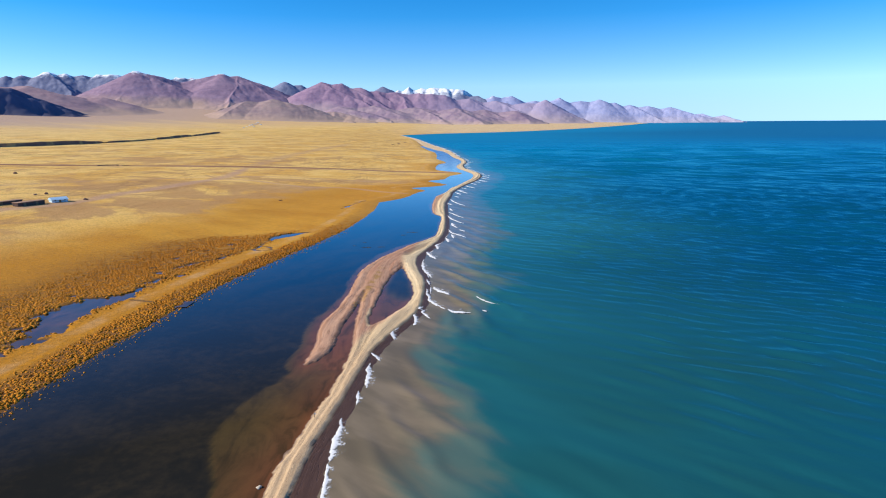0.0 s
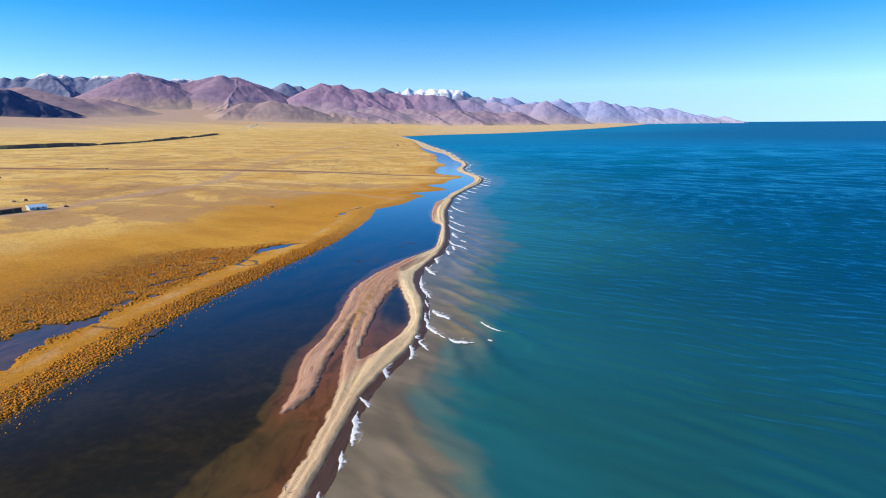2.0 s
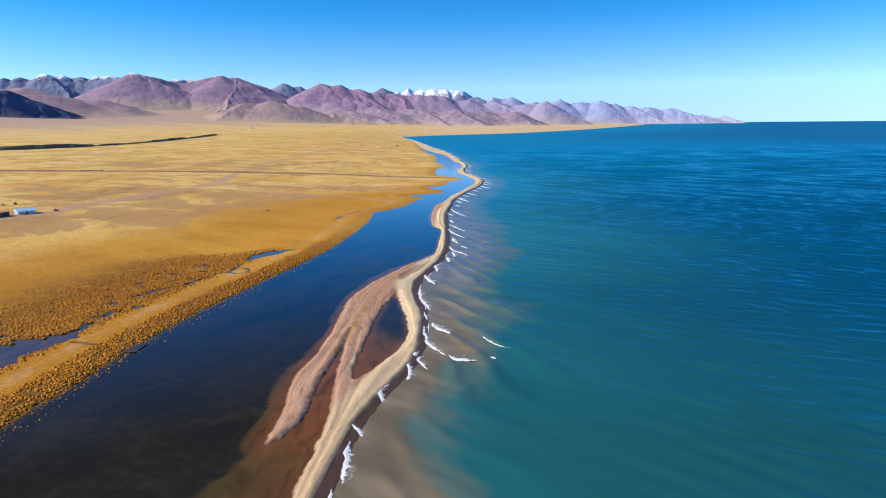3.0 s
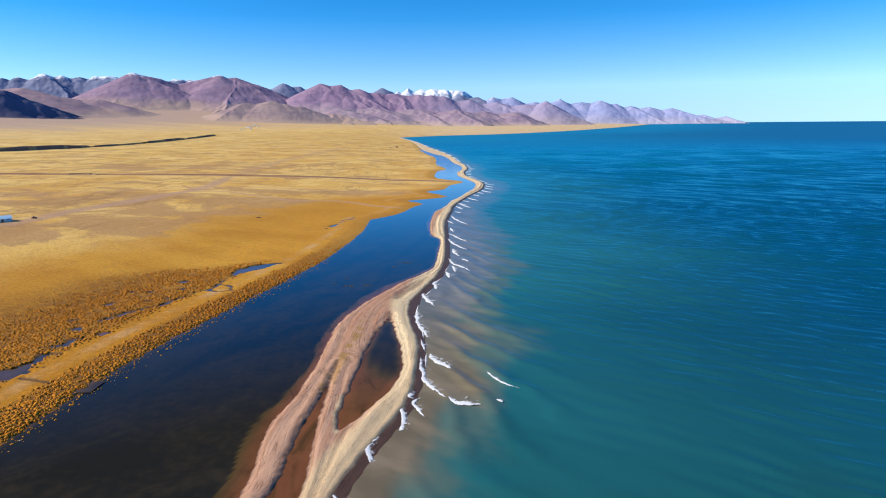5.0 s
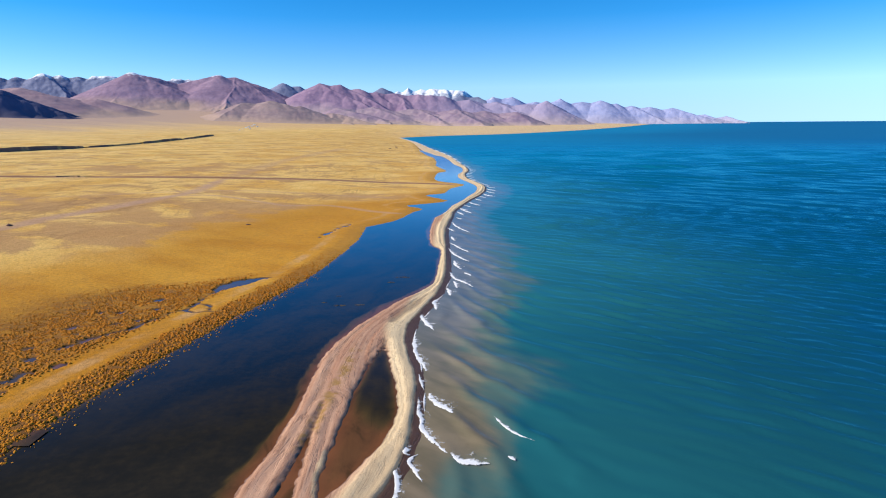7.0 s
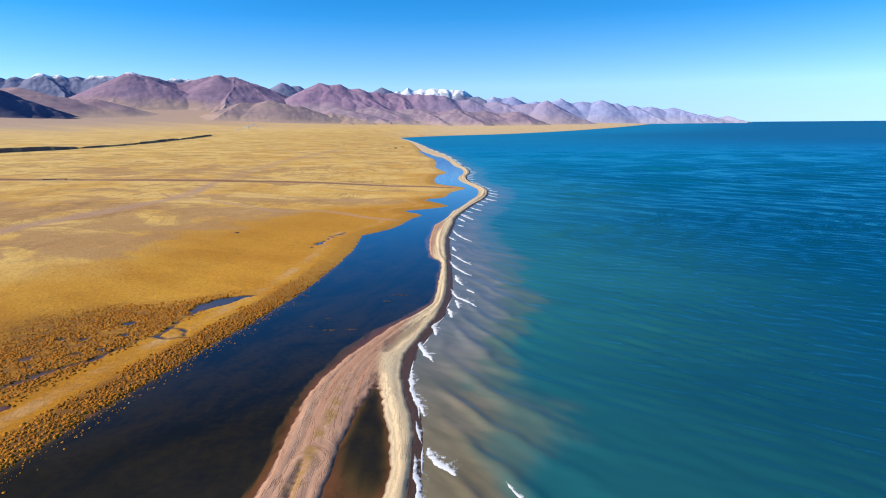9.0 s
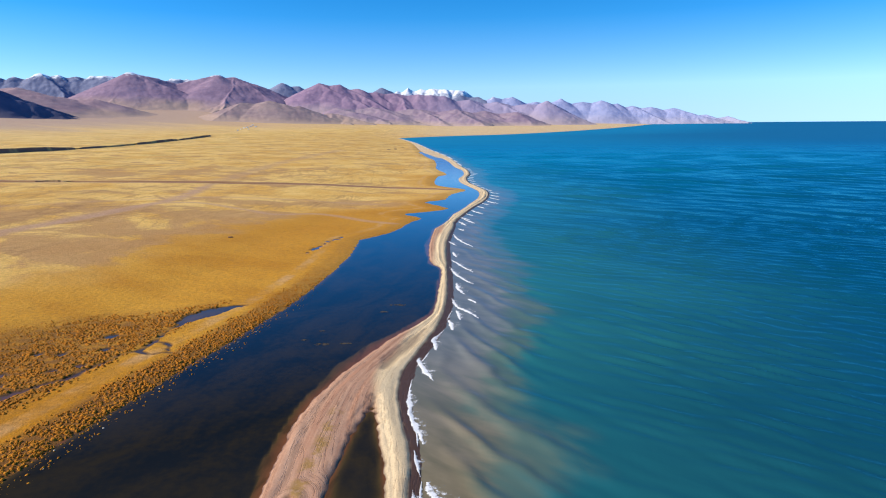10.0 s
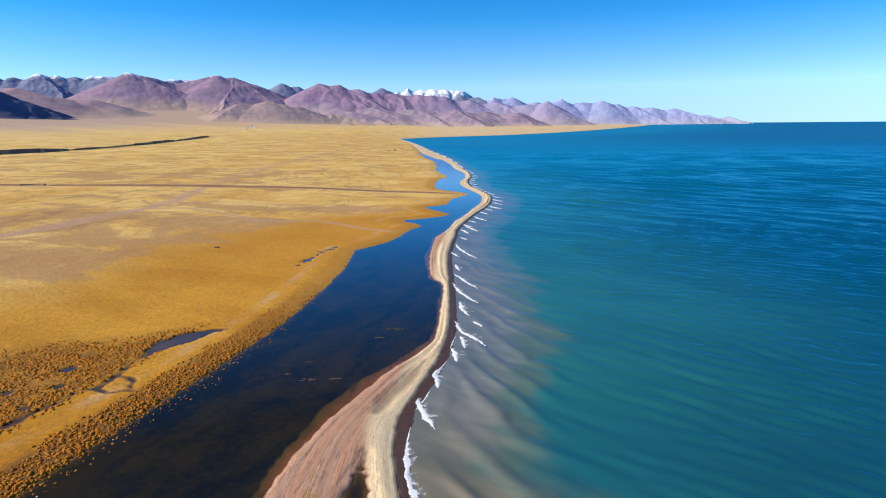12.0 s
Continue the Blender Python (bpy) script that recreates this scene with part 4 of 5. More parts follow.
def mountain_range(peaks, material, label, steep=0.5, long=1.9, fan=(-0.75, 0.0, 0.75), lean=0.3, forks=2, name="mountain_range", seed=1, rough=1.0, notch=1.0):
    """A range as a height field: sharp crests join the summits, spurs run down from them and fork, and even slopes fall away on both sides."""
    dice = random.Random(seed)
    peaks = sorted(peaks, key=lambda p: math.atan2(p[0], p[1] - 45))
    px, py = np.array([p[0] for p in peaks]), np.array([p[1] for p in peaks])
    az, rr = np.arctan2(px, py - 45), np.hypot(px, py - 45)
    reach = max(p[3] for p in peaks) * long
    a = np.arange(az.min() - 1.3 * reach / rr.min(), az.max() + 1.3 * reach / rr.min(), 5.0 / rr.mean())
    r = np.arange(max(1500, rr.min() - 1.2 * reach), min(4930, rr.max() + reach), 9.0)
    aa, r2 = np.meshgrid(a, r)
    x, y = r2 * np.sin(aa), 45 + r2 * np.cos(aa)
    base = land_height(x, y, np.maximum(signed(x, y, LAND), 40)) - 4
    wx = x + 46 * (fbm(x / 190, y / 190, 3) - 0.5) + 12 * (fbm(x / 37, y / 37, 3) - 0.5)
    wy = y + 46 * (fbm(x / 190 + 50, y / 190, 3) - 0.5) + 12 * (fbm(x / 37 + 50, y / 37, 3) - 0.5)
    foot_at = np.interp(az, a, base[int(len(r) * 0.4)])
    z = base - 60.0

    def ridge(x0, y0, h0, x1, y1, h1):
        """One straight piece of crest with its two slopes."""
        far = (max(h0, h1) - 60) / steep + 60
        q = np.arctan2(np.array([x0, x1]), np.array([y0, y1]) - 45)
        d = np.hypot(np.array([x0, x1]), np.array([y0, y1]) - 45)
        i0, i1 = np.searchsorted(a, (q.min() - far / rr.min(), q.max() + far / rr.min()))
        j0, j1 = np.searchsorted(r, (d.min() - far, d.max() + far))
        if i1 <= i0 or j1 <= j0:
            return
        gx, gy = wx[j0:j1, i0:i1], wy[j0:j1, i0:i1]
        dx, dy = x1 - x0, y1 - y0
        t = np.clip(((gx - x0) * dx + (gy - y0) * dy) / (dx * dx + dy * dy + 1e-6), 0, 1)
        away = np.hypot(gx - x0 - t * dx, gy - y0 - t * dy)
        z[j0:j1, i0:i1] = np.maximum(z[j0:j1, i0:i1], h0 + (h1 - h0) * t - steep * away)

    def floor_at(gx, gy):
        """Height of the plain under a place of the range."""
        i = int(np.clip(np.searchsorted(a, math.atan2(gx, gy - 45)), 0, len(a) - 1))
        j = int(np.clip(np.searchsorted(r, math.hypot(gx, gy - 45)), 0, len(r) - 1))
        return float(base[j, i])

    def spur(x0, y0, top, foot, way, length, depth):
        sink = max(0.0, foot + 8 - floor_at(x0 + math.cos(way) * length, y0 + math.sin(way) * length))  # the tip dives under the plain
        count = 6 if depth > 1 else 4
        for k in range(count):
            t = (k + 1) / count
            way += dice.gauss(0, 0.13)
            x1, y1 = x0 + math.cos(way) * length / count, y0 + math.sin(way) * length / count
            h0, h1 = (foot + (top - foot) * (1 - q) ** 1.25 - sink * q ** 3 for q in (t - 1 / count, t))
            ridge(x0, y0, h0, x1, y1, h1)
            x0, y0 = x1, y1
            if depth > 1 and k < count - 1:
                for side in (-1, 1):
                    if dice.random() < 0.85:
                        spur(x0, y0, h1 - 2, foot - 6, way + side * dice.uniform(0.55, 0.95), length * (1 - 0.75 * t) * dice.uniform(0.35, 0.6), depth - 1)

    for i, (cx, cy, top, w) in enumerate(peaks):
        foot = foot_at[i]
        home = math.atan2(45 - cy, -cx)
        for k, turn in enumerate(fan + (math.pi,)):
            spur(cx, cy, top, foot, home + lean + turn + dice.gauss(0, 0.15), w * long * dice.uniform(0.8, 1.1), forks if k < len(fan) else 1)
        if i + 1 < len(peaks):
            ex, ey, etop, ew = peaks[i + 1]
            gap = math.hypot(ex - cx, ey - cy)
            if gap < 1.5 * (w + ew):
                low = min(top, etop) - notch * (0.02 * gap + 0.00022 * gap ** 2)
                mx, my = (cx + ex) / 2, (cy + ey) / 2
                ridge(cx, cy, top, mx, my, low), ridge(mx, my, low, ex, ey, etop)
    over = z - base
    soft = 7.0 * np.log1p(np.exp(np.clip(over / 7.0, -30, 30)))
    rel = np.clip(soft / (max(p[2] for p in peaks) - foot_at.mean()), 0, 1)
    soft = soft + rough * np.sqrt(rel) * (4 * (fbm(x / 60, y / 60, 4) - 0.5) - 4 * np.abs(2 * fbm(aa * rr.mean() / 26, r2 / 160, 2) - 1) * (1 - rel))
    soft = soft + rough * 9 * rel ** 2 * (fbm(x / 30 + 5, y / 30, 3) - 0.5)
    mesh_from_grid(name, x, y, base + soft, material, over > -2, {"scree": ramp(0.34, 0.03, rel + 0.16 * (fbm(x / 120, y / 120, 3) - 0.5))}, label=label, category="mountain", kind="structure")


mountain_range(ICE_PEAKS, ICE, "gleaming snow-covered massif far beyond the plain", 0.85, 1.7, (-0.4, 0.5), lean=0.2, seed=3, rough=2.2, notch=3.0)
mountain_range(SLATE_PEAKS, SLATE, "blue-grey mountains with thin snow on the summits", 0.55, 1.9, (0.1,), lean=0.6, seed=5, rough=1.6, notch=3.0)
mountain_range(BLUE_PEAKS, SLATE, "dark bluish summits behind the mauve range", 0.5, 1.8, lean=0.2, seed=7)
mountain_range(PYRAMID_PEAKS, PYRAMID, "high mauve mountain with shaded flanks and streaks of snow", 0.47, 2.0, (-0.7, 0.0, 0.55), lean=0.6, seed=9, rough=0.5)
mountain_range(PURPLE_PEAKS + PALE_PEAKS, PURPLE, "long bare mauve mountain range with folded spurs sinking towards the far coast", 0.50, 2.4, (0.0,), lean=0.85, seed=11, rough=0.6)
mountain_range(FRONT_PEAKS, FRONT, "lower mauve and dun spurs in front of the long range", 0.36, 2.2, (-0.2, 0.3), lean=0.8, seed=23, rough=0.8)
mountain_range(LILAC_PEAKS, LILAC, "mountains along the far shore of the lake, pale lilac from haze in their colour", 0.48, 2.1, (0.0,), lean=0.8, seed=13, rough=0.6, notch=1.6)
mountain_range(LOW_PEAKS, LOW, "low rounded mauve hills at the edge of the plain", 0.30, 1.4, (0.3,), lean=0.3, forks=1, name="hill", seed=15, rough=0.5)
mountain_range(DARK_PEAKS, HILL_SHADE, "hillside above the plain, dark from shade put into its colour", 0.8, 1.6, (1.35,), lean=0.0, forks=1, name="hill", seed=17, rough=0.3)
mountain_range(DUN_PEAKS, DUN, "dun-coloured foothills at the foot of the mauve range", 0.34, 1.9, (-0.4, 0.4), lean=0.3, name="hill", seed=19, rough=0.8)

# ---- surf: broken crests and swash on the lake side ----


def breaking_wave(points, width, seed, label="white broken wave running onto the sand beach", grain=0.12):
    """A low ridge of foam along a few plan points, ragged at its edges and torn into patches behind."""
    line = smooth(points, 14)
    along = np.concatenate([[0], np.cumsum(np.hypot(*np.diff(line, axis=0).T))])
    n = max(8, int(along[-1] / grain))
    s = np.linspace(0, along[-1], n)
    cx, cy = np.interp(s, along, line[:, 0]), np.interp(s, along, line[:, 1])
    tx, ty = np.gradient(cx), np.gradient(cy)
    ln = np.hypot(tx, ty) + 1e-9
    nx, ny = -ty / ln, tx / ln
    flip = np.where(nx < 0, -1, 1)
    nx, ny = nx * flip, ny * flip
    v = np.linspace(-0.35, 1.3, 18)
    taper = np.sin(np.pi * np.clip(s / along[-1], 0.02, 0.98)) ** 0.5
    ragged = 0.55 + 0.9 * fbm(s * 0.7 + seed * 7.1, s * 0 + seed, 2)
    w = (1.1 * width * taper * ragged)[:, None]
    wob = (0.5 * width * (fbm(s * 0.5 + seed * 3.3, s * 0 + 5, 3) - 0.5))[:, None]
    x, y = cx[:, None] + nx[:, None] * (v * w + wob), cy[:, None] + ny[:, None] * (v * w + wob)
    tear = 0.78 * fbm(x * 1.6 + seed, y * 1.6, 3) + 0.22 * fbm(x * 6.0 + seed, y * 6.0, 3)
    solid = tear > np.interp(v, [-0.35, -0.15, 0.2, 0.6, 1.3], [0.36, 0.26, 0.24, 0.36, 0.46])[None, :]
    crest = np.exp(-((v - 0.0) / 0.35) ** 2)[None, :] * 0.06 * np.minimum(width, 1.2) * taper[:, None]
    beach = 0.20 * np.clip(1 - (x - edge_x(y)) / 1.6, 0, 1)
    z = 0.035 + beach + crest + 0.02 * (fbm(x * 3, y * 3, 3) - 0.4)
    z[:, 0], z[:, -1] = 0.01 + beach[:, 0], 0.02 + beach[:, -1]
    mesh_from_grid("breaking_wave", x, y, z, FOAM, solid, {"dense": np.interp(v, [-0.35, -0.18, 0.05, 0.3, 0.7, 1.3], [0.0, 1.0, 0.9, 0.35, 0.12, 0.0])[None, :] * (0.35 + 0.65 * taper[:, None]) + 0 * x}, label=label, category="wave", group="breaking waves along the beach")


# the narrow south of the spit
LOWER_SURF = [([(-11.2, 55), (-11.9, 60), (-12.2, 63)], 0.8), ([(-12.2, 63), (-12.0, 67), (-12.3, 73)], 1.25), ([(-11.0, 76.8), (-11.3, 81)], 0.6),
              ([(-10.4, 82), (-10.7, 86), (-10.9, 90.5)], 1.0), ([(-11.1, 94.5), (-10.3, 93.2), (-9.4, 91.6)], 0.7), ([(-7.4, 106.5), (-8.4, 104.9), (-8.6, 103.1), (-8.0, 100.8)], 1.0),
              ([(-5.5, 114.8), (-4.6, 111.3), (-5.0, 108.2)], 0.9), ([(-4.8, 119.9), (-4.3, 117.6), (-3.6, 117.3)], 1.0),
              ([(-2.7, 117.6), (-3.6, 116.0), (-2.9, 114.2), (-2.0, 111.9)], 0.7), ([(-3.3, 132.6), (-2.5, 125.0), (-1.2, 121.3), (1.1, 117.8)], 1.1),
              ([(1.0, 118.0), (3.0, 116.0), (5.9, 115.6)], 1.5)]
# off the brown pool
MIDDLE_SURF = [([(-1.7, 134.3), (-0.3, 130.7), (1.9, 127.7)], 1.6), ([(3.4, 124.1), (4.2, 121.9), (5.5, 120.8)], 1.3), ([(8.3, 117.1), (9.0, 116.1)], 0.6),
               ([(7.4, 127.0), (9.3, 123.2), (12.0, 120.6)], 0.6), ([(-3.5, 140.9), (-3.1, 138.0), (-2.5, 135.3)], 0.6),
               ([(-5.4, 159.0), (-4.7, 151.5), (-3.4, 145.9), (-2.2, 142.6)], 1.4), ([(-4.4, 171.3), (-3.0, 165.6), (-1.4, 162.0)], 1.1),
               ([(-0.9, 183.2), (-1.7, 180.3), (-1.3, 174.8)], 1.05), ([(1.1, 192.1), (1.5, 189.0), (2.0, 185.6)], 1.1)]
# the bends further north
UPPER_SURF = [([(2.9, 198.5), (3.6, 192.0)], 0.8), ([(1.9, 207.4), (3.3, 200.8), (5.7, 197.0), (7.6, 193.0)], 1.1), ([(5.8, 207.2), (7.7, 203.6)], 0.9),
              ([(3.3, 221.5), (4.3, 213.5), (5.5, 211.2)], 1.1), ([(1.9, 238.1), (4.2, 227.6), (7.8, 220.3)], 1.0), ([(2.2, 248.5), (5.0, 240.5), (8.3, 232.6)], 0.9),
              ([(3.0, 259.3), (4.1, 251.3)], 1.1), ([(1.8, 276.0), (4.3, 269.3)], 1.0), ([(3.4, 290.6), (5.3, 279.5), (8.1, 270.8), (10.4, 265.6)], 0.9),
              ([(5.6, 302.0), (7.8, 297.0)], 0.9), ([(6.2, 319.0), (8.9, 308.6)], 1.3), ([(7.3, 328.6), (9.2, 323.0), (12.7, 313.2)], 1.1)]
for i, (pts, wide) in enumerate(LOWER_SURF + MIDDLE_SURF + UPPER_SURF):
    breaking_wave(pts, wide * (1.35 if pts[0][1] > 170 else 1.0), i)
dice = random.Random(4)
at = 330.0
while at < 640:
    ex = float(edge_x(at))
    reach = dice.uniform(2.2, 5.2)
    breaking_wave([(ex + 0.7, at), (ex + 1.1 + reach * 0.35, at - reach * 1.3), (ex + 1.3 + reach, at - reach * 2.6)], dice.uniform(1.3, 2.2), 40 + int(at), grain=0.16)
    at += dice.uniform(8, 14) * (1 + (at - 318) / 500)
at = 640.0
while at < 1640:  # the white edge of the far shore
    ys = [at, at + dice.uniform(15, 30), at + dice.uniform(40, 70)]
    breaking_wave([(float(edge_x(q)) + 0.9, q) for q in ys], dice.uniform(2.6, 4.6), int(at), "distant white line of surf along the spit", 0.5)
    at = ys[2] + dice.uniform(2, 14)
for i in range(6):  # thin swash lines left on the wet sand
    a = 128 + i * 13.0 + dice.uniform(-2, 2)
    out = float(np.interp(a, [40, 92, 104, 140, 158, 200, 300], [3.0, 2.6, 1.3, 1.2, 1.8, 1.5, 1.5]))
    ys = [a, a + dice.uniform(2, 4), a + dice.uniform(5, 8)]
    breaking_wave([(float(edge_x(q)) + out + dice.uniform(-0.3, 0.2), q) for q in ys], 0.28, 90 + i, "thin line of swash foam on the wet sand")

# ---- grass hummocks along the shore and in the marsh ----


def hummock_shape(seed, rows=3, around=7):
    """One tussock: a low uneven dome with a shaggy skirt. Returns places and triangles."""
    rnd = np.random.RandomState(seed)
    pts, tris = [(0.0, 0.0, 1.0)], []
    for j in range(1, rows + 1):
        t = j / rows
        for k in range(around):
            a = 2 * np.pi * (k + 0.5 * (j % 2)) / around + rnd.uniform(-0.2, 0.2)
            rad = (t ** 0.8) * rnd.uniform(0.6, 1.3)
            pts.append((rad * np.cos(a), rad * np.sin(a), (1 - t ** 2.2) * rnd.uniform(0.75, 1.15) - 0.12 * (j == rows)))
    for k in range(around):
        tris.append((0, 1 + k, 1 + (k + 1) % around))
        for j in range(rows - 1):
            a, b = 1 + j * around + k, 1 + j * around + (k + 1) % around
            c, d = a + around, b + around
            tris += [(a, c, d), (a, d, b)]
    return np.array(pts), np.array(tris)


SHAPES = [hummock_shape(i) for i in range(8)]


def scatter_hummocks(name, places, label):
    """Many hummocks joined into one sheet of stuff: places are x, y, radius, height."""
    co, faces, start = [], [], 0
    z0 = ground_z(places[:, 0], places[:, 1])
    turn = np.random.RandomState(3).rand(len(places)) * 6.28
    for i, (x, y, rad, hgt) in enumerate(places):
        pts, tris = SHAPES[i % 8]
        c, s = np.cos(turn[i]), np.sin(turn[i])
        co.append(np.stack([x + rad * (pts[:, 0] * c - pts[:, 1] * s), y + rad * (pts[:, 0] * s + pts[:, 1] * c), max(z0[i], -0.1) - 0.03 + hgt * pts[:, 2]], -1))
        faces.append(tris + start)
        start += len(pts)
    co, faces = np.vstack(co), np.vstack(faces)
    me = bpy.data.meshes.new(name)
    me.from_pydata(co.tolist(), [], faces.tolist())
    me.materials.append(TUFT)
    me.polygons.foreach_set("use_smooth", np.ones(len(faces), bool))
    return tagged(new(name, me), label, "grass", kind="stuff")


def pick(count, x0, x1, y0, y1, seed):
    rnd = np.random.RandomState(seed)
    return rnd.uniform(x0, x1, count), rnd.uniform(y0, y1, count), rnd


bx, by, rnd = pick(98000, -70, -20, 55, 290, 11)
bd = signed(bx, by, LAND)
chance = np.where(bd > 0, ramp(7.6, 4.8, bd + 3 * (fbm(bx * 0.15, by * 0.15, 2) - 0.5)), ramp(-4.5, 0.4, bd) * 0.5)
ok = (bd > -4.5) & (rnd.rand(len(bx)) < chance * np.clip(1.15 - (by - 150) / 260, 0.25, 1.0) * ramp(255, 175, by) * 0.85)
belt = np.stack([bx, by, (0.13 + 0.34 * rnd.rand(len(bx)) ** 2) * (1 - 0.5 * ramp(165, 265, by)) * np.where(bd < 0.3, 0.7, 1), rnd.uniform(0.09, 0.29, len(bx)) * (1 - 0.5 * ramp(165, 265, by))], -1)[ok]
near = (belt[:, 1] > 146) & (belt[:, 1] < 158)
near &= np.cumsum(near) <= 240
scatter_hummocks("shore_tussocks", belt[~near], "dense belt of rusty grass hummocks along the lagoon shore")
mx, my, rnd = pick(72500, -112, -40, 55, 250, 12)
md = signed(mx, my, LAND)
gap = creek_gap(mx, my)
cover = ramp(12.5, 16, md) * ramp(54, 30, md + 14 * (fbm(mx * 0.05, my * 0.05, 3) - 0.5)) * ramp(213, 203, my + 0.4 * md + 8 * (fbm(mx * 0.08, my * 0.08, 3) - 0.5))
ok = (gap > 0.25) & (rnd.rand(len(mx)) < cover * ramp(0.14, 0.34, fbm(mx * 0.22, my * 0.22, 3)))
marsh_places = np.stack([mx, my, (0.14 + 0.34 * rnd.rand(len(mx)) ** 2) * (1 - 0.4 * ramp(28, 50, md)), rnd.uniform(0.08, 0.26, len(mx)) * (1 - 0.5 * ramp(28, 50, md))], -1)[ok]
scatter_hummocks("marsh_tussocks", marsh_places, "amber grass hummocks scattered over the boggy meadow")
TUSSOCK_MESHES = []
for pts, tris in SHAPES:
    me = bpy.data.meshes.new("tussock")
    me.from_pydata(pts.tolist(), [], tris.tolist())
    me.materials.append(TUFT)
    me.polygons.foreach_set("use_smooth", np.ones(len(tris), bool))
    TUSSOCK_MESHES.append(me)
for i, ((x, y, rad, hgt), z) in enumerate(zip(belt[near], ground_z(belt[near][:, 0], belt[near][:, 1]))):
    ob = new("grass_tussock", TUSSOCK_MESHES[i % 8])
    ob.matrix_world = Matrix.LocRotScale((x, y, max(z, -0.1) - 0.03), Euler((0, 0, i * 1.7)), (rad, rad, hgt))
    tagged(ob, "rusty brown tussock of dry sedge on the lagoon shore", "grass tussock", "tussocks on the lagoon shore")

# ---- the herders' place on the plain ----


def spot(x, y, turn=0.0, sink=0.0):
    return pose(x, y, float(ground_z(x, y)) - sink, 0, 0, turn)


def farmhouse(x, y, turn, length=9.5, width=4.0, wall=1.75, wash=None, label="whitewashed single-storey house with a blue sheet-metal roof"):
    home = thing("house", spot(x, y, turn, 0.15), label=label, category="house")
    bm = box(bmesh.new(), -width / 2, width / 2, -length / 2, length / 2, 0, wall)
    part("wall", bm, wash or PLASTER, home)
    bm = bmesh.new()
    o, eave, rise = 0.25, 0.55, 0.75
    ridge = [bm.verts.new((0, e * (length / 2 + o), wall + rise)) for e in (-1, 1)]
    rim = {(s, e): bm.verts.new((s * (width / 2 + eave), e * (length / 2 + o), wall - 0.25)) for s in (-1, 1) for e in (-1, 1)}
    for s in (-1, 1):
        bm.faces.new((rim[s, -1], rim[s, 1], ridge[1], ridge[0]))
    for e in (0, 1):
        bm.faces.new((rim[-1, e * 2 - 1], rim[1, e * 2 - 1], ridge[e]))
    bm.faces.new((rim[-1, -1], rim[1, -1], rim[1, 1], rim[-1, 1]))
    bmesh.ops.recalc_face_normals(bm, faces=bm.faces)
    part("roof", bm, BLUE_ROOF, home, "blue sheet-metal roof")
    for k in (-0.3, 0.3):
        part("window", box(bmesh.new(), width / 2 - 0.03, width / 2 + 0.03, k * length - 0.35, k * length + 0.35, 0.55 * wall, 0.82 * wall), PANE, home)
    part("door", box(bmesh.new(), width / 2 - 0.03, width / 2 + 0.05, -0.4, 0.4, 0.05, 0.82 * wall), TIMBER, home, "plain wooden door")
    return home


def shed(x, y, turn, length, width=3.4, wall=2.0):
    """Long low stock shed of dark stone with an earth roof."""
    hut = thing("stock_shed", spot(x, y, turn, 0.15), label="long low dark stone shed with a flat earth roof", category="shed", group="stock sheds beside the house")
    part("wall", box(bmesh.new(), -width / 2, width / 2, -length / 2, length / 2, 0, wall, 0.08), WALL_STONE, hut)
    part("roof", box(bmesh.new(), -width / 2 - 0.2, width / 2 + 0.2, -length / 2 - 0.2, length / 2 + 0.2, wall + 0.002, wall + 0.22, 0.06), EARTH, hut, "flat roof of beaten earth")
    for k in (-0.25, 0.2):
        part("door", box(bmesh.new(), width / 2 - 0.02, width / 2 + 0.04, k * length - 0.5, k * length + 0.5, 0.1, 1.6), TIMBER, hut)


def heap(name, x, y, rad, hgt, material, label, category, seed):
    """An uneven mound."""
    bm = bmesh.new()
    bmesh.ops.create_icosphere(bm, subdivisions=3, radius=1.0)
    for v in bm.verts:
        k = 0.75 + 0.5 * noise.fractal(v.co * 1.6 + Vector((seed, 0, 0)), 0.8, 2.0, 4)
        v.co = Vector((v.co.x * rad * k, v.co.y * rad * k * 0.8, max(v.co.z, -0.15) * hgt * k))
    ob = part(name, bm, material, None, label, True)
    ob.matrix_world = spot(x, y, seed * 40, 0.02)
    tagged(ob, category=category)


farmhouse(-164.8, 257.0, -40, 6.0, 4.2, 1.5, BLUE_WASH, "low house with pale blue walls and a light blue sheet-metal roof")
shed(-169.5, 245.5, -22, 11.0, 3.4, 1.6)
shed(-179.5, 246.5, -24, 11.0, 3.0, 1.4)
heap("dung_stack", -158.6, 266.0, 1.2, 0.9, BANK, "dark stacked dung heap beside the house", "heap", 1)
heap("dung_stack", -188.3, 277.0, 1.0, 0.9, EARTH, "reddish earth heap behind the sheds", "heap", 2)
heap("dung_stack", -186.0, 281.5, 1.2, 0.9, BANK, "low brown heap behind the sheds", "heap", 3)
heap("boulder", -266.0, 374.5, 1.6, 1.2, BANK, "lone dark boulder on the plain", "boulder", 4)
heap("bush", -76.7, 282.5, 1.1, 0.5, BANK, "low dark bush in the meadow", "bush", 5)
for k, (x, y) in enumerate(((-84, 985), (-76, 1010), (-80, 1050), (-70, 1085))):
    heap("ruined_wall", x, y, 3.5, 1.0, BANK, "crumbled dark earth wall near the far bay", "ruin", 6 + k)

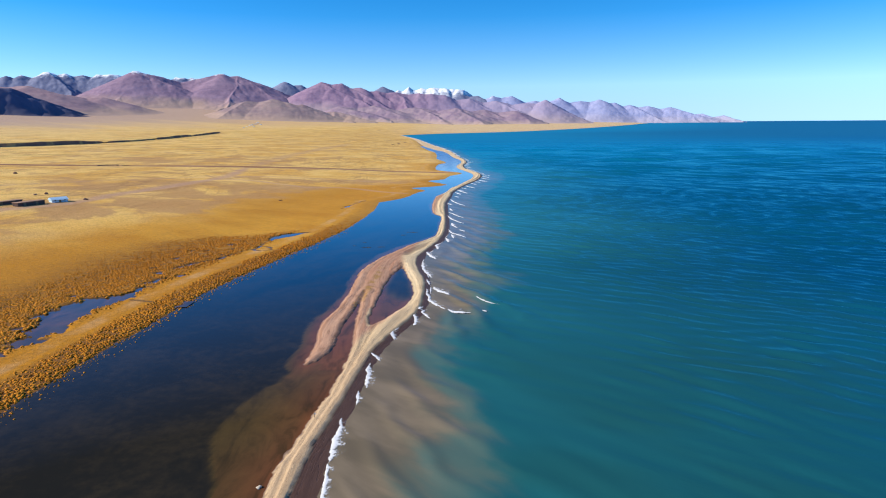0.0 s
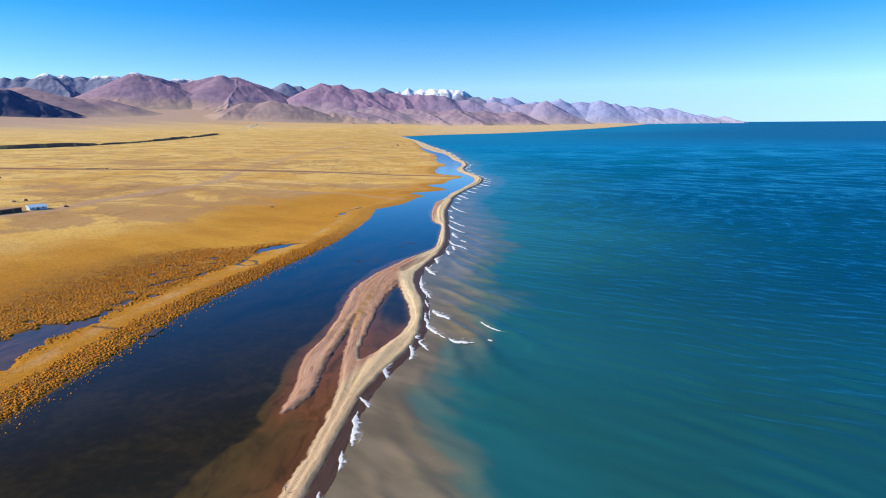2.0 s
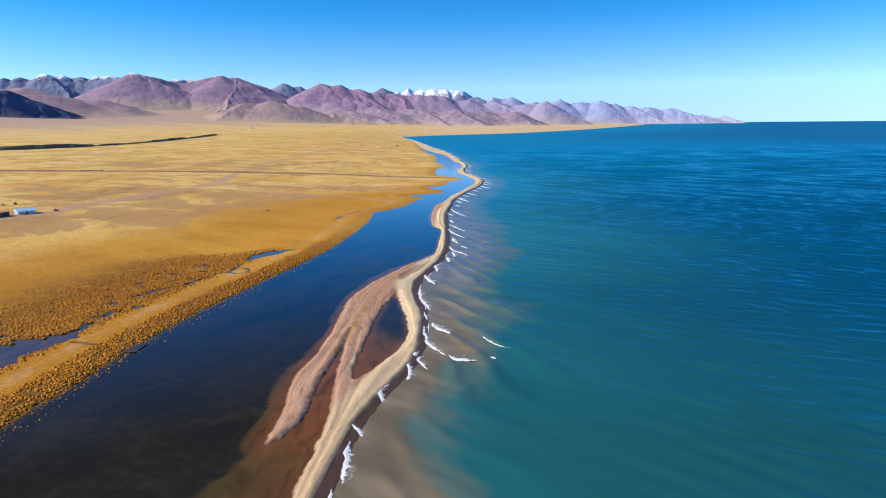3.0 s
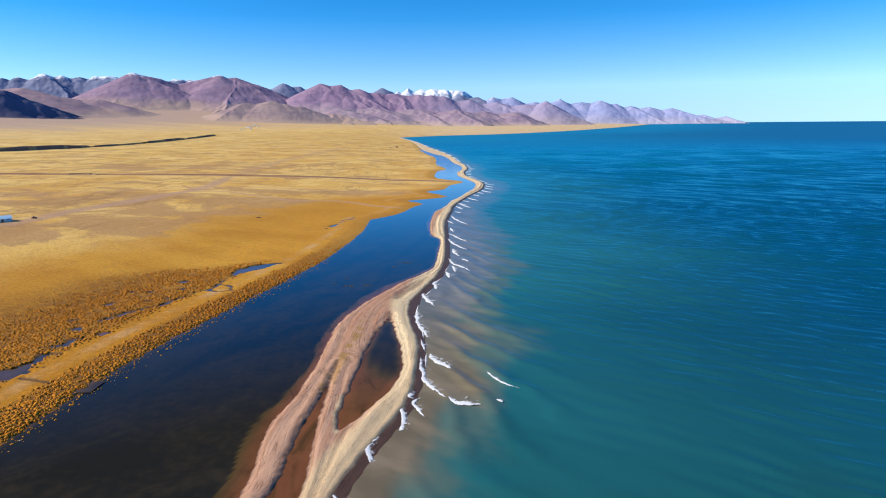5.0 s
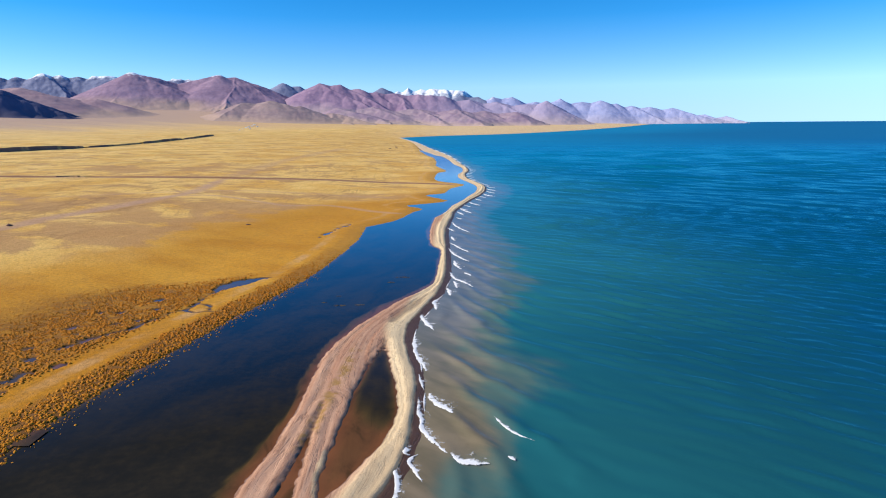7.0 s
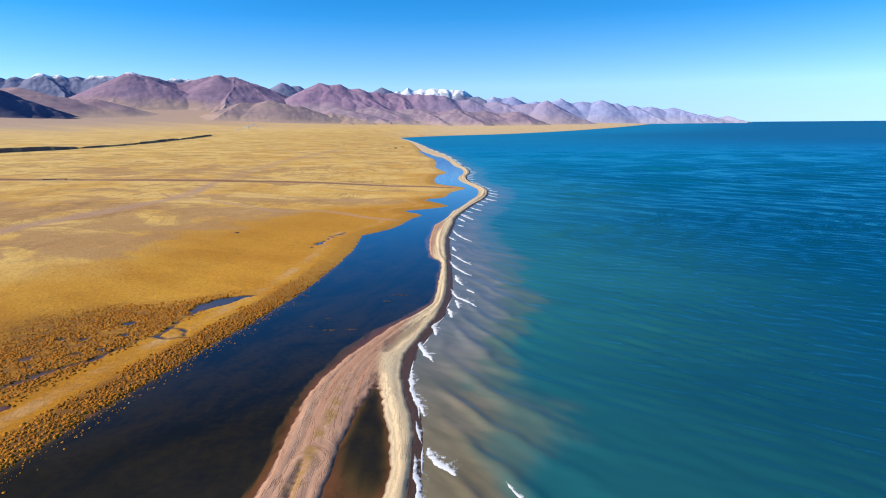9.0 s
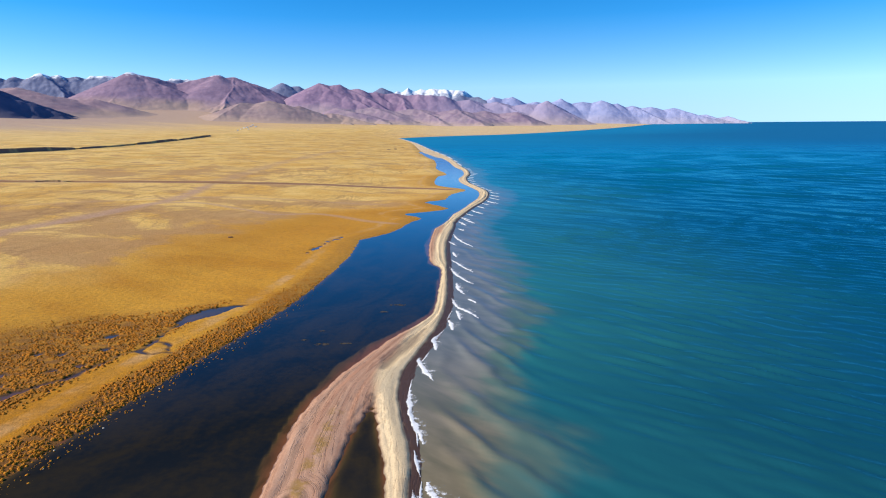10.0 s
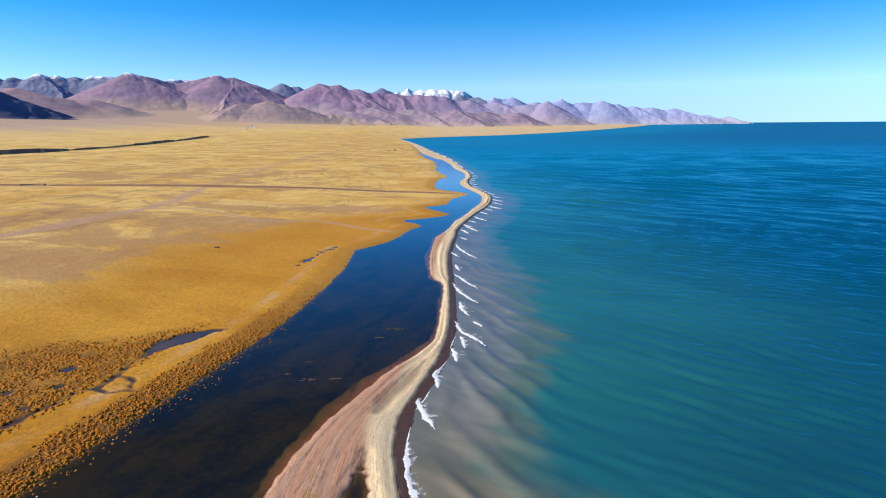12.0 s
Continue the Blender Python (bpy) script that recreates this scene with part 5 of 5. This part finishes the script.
# distant hamlet where the plain meets the foothills
for k, (x, y) in enumerate(((-774, 2343), (-789, 2427), (-803, 2507), (-806, 2548), (-816, 2629), (-828, 2698), (-790, 2616), (-767, 2445), (-812, 2580))):
    farmhouse(x, y, 25 * k, 7 + k % 3, 4.5, 2.6, PLASTER, "small white house of a distant hamlet")


def earth_bank(points, height, label, size=1.0):
    """A cut bank of a dry watercourse: a steep dark face and a long grassy back."""
    line = smooth(points, 12)
    bank = thing("river_bank", Matrix(), label=label, category="bank")
    t = np.linspace(0, 1, len(line))
    dx, dy = np.gradient(line[:, 0]), np.gradient(line[:, 1])
    ln = np.hypot(dx, dy)
    nx, ny = -dy / ln, dx / ln  # away from the lake
    hgt = height * np.sin(np.pi * np.clip(t, 0.01, 0.99)) ** 0.2 * (0.75 + 0.4 * fbm(t * len(line) * 0.11, t * 0 + points[0][0], 2))
    z = ground_z(line[:, 0], line[:, 1])
    wob = 6 * (fbm(t * len(line) * 0.25 + 9, t * 0 + 2, 2) - 0.5)

    def strip(name, offs, lifts, material):
        x = np.stack([line[:, 0] + nx * size * (o + wob) for o in offs], 1)
        y = np.stack([line[:, 1] + ny * size * (o + wob) for o in offs], 1)
        zz = np.stack([(z if lift >= 0 else ground_z(x[:, i], y[:, i]) - 0.3) + max(lift, 0) * hgt - (0.3 if lift == 0 else 0) for i, lift in enumerate(lifts)], 1)
        tagged(mesh_from_grid(name, x, y, zz, material)).parent = bank

    strip("face", (0, 0.8, 1.7), (0, 0.55, 1.0), CUT_FACE)
    strip("crown", (1.7, 4, 14, 45), (1.0, 1.0, 0.55, -1), STRAW)


def cut_face():
    """Dark shaded earth, broken by pale gullies where grass has slid down."""
    m = Nodes("cut_earth_face")
    p = m.place()
    slide = m.span(m.noise(m.mapped(p, (0.02, 0.035, 0.02), 0.3), 1.0, 4, 0.55), 0.49, 0.57, 0.0, 0.9)
    col = m.mix(m.noise(p, 0.15, 5, 0.65), (0.16, 0.095, 0.08), (0.27, 0.165, 0.125))
    return m.done(m.mix(slide, col, (0.46, 0.30, 0.14)), 0.95, m.bump(m.noise(p, 0.3, 5), 0.5, 0.5))


CUT_FACE = cut_face()
STRAW = plain("dry_straw_grass", (0.52, 0.33, 0.085), (0.66, 0.46, 0.16), 0.15, 0.95)
earth_bank([(-575, 700), (-530, 745), (-512, 790), (-503, 840), (-502, 893)], 5.0, "steep shaded earth bank of a dry stream on the plain")
earth_bank([(-502, 900), (-502, 950), (-504, 1010), (-505, 1060)], 2.8, "shaded earth bank of a dry stream, lower and broken")
earth_bank([(-506, 1065), (-510, 1130), (-516, 1185), (-541, 1302)], 4.8, "shaded earth bank of a dry stream on the plain")
earth_bank([(-545, 1310), (-570, 1430), (-600, 1570), (-627, 1700)], 4.2, "long shaded earth bank far out on the plain")
earth_bank([(-253, 441), (-247, 442.5), (-240, 442.5), (-234, 441)], 0.9, "short dark earth bank beside the dirt track", 0.2)

# ---- small things on the spit ----
stake = thing("stake", pose(-15.7, 72.6, 0.55), label="thin weathered wooden stake stuck in the sand", category="stake")
bm = bmesh.new()
bmesh.ops.create_cone(bm, cap_ends=True, segments=8, radius1=0.05, radius2=0.04, depth=0.6, matrix=Matrix.Translation((0, 0, 0.2)))
part("post", bm, TIMBER, stake)
part("flag", box(bmesh.new(), 0.03, 0.22, -0.01, 0.01, 0.32, 0.48, 0.004), PLASTER, stake, "faded scrap of white cloth")


def stone(x, y, z, rad, seed):
    bm = bmesh.new()
    bmesh.ops.create_icosphere(bm, subdivisions=2, radius=rad)
    for v in bm.verts:
        v.co *= 0.8 + 0.45 * noise.noise(v.co / rad * 1.3 + Vector((seed, seed, 0)))
        v.co.z *= 0.55
    ob = part("stone", bm, PALE_STONE, None, "pale stone lying at the water's edge", True)
    ob.matrix_world = pose(x, y, z + rad * 0.25, 0, 0, seed * 31)
    tagged(ob, category="stone", group="stones along the shore")


stone(-18.4, 58.5, -0.02, 0.32, 1)
for i in range(20):
    y = dice.uniform(78, 200)
    x = float(np.interp(y, MAIN[:, 1], MAIN[:, 0])) + dice.uniform(0.6, 3.2)
    stone(x, y, -0.05, dice.uniform(0.08, 0.18), 2 + i)


def weed_mat(x, y, rad, seed):
    """A thin floating raft of drowned weed, just breaking the surface."""
    a, r = np.meshgrid(np.linspace(0, 2 * np.pi, 40), np.linspace(0.02, 1.35, 14))
    px, py = x + rad * r * np.cos(a), y + 0.35 * rad * r * np.sin(a)
    keep = fbm(px * 2.2 + seed, py * 2.2, 4) > 0.30 + 0.24 * r
    ob = mesh_from_grid("weed_mat", px, py, 0.025 - 0.02 * r + 0.03 * fbm(px * 5, py * 5, 2), WEED, keep, None,
                        label="brown raft of water weed floating in the lagoon", category="water weed", group="weed rafts in the lagoon")
    return ob


WEED = plain("water_weed", (0.045, 0.036, 0.028), (0.10, 0.075, 0.05), 2.0, 0.7)
for i, (x, y, rad) in enumerate(((-24.4, 186, 0.6), (-22.8, 178.6, 1.3), (-18.4, 178.9, 0.9), (-26.5, 181, 0.8), (-10.4, 203, 1.4), (-13.0, 198, 0.9))):
    weed_mat(x, y, rad, i * 3)
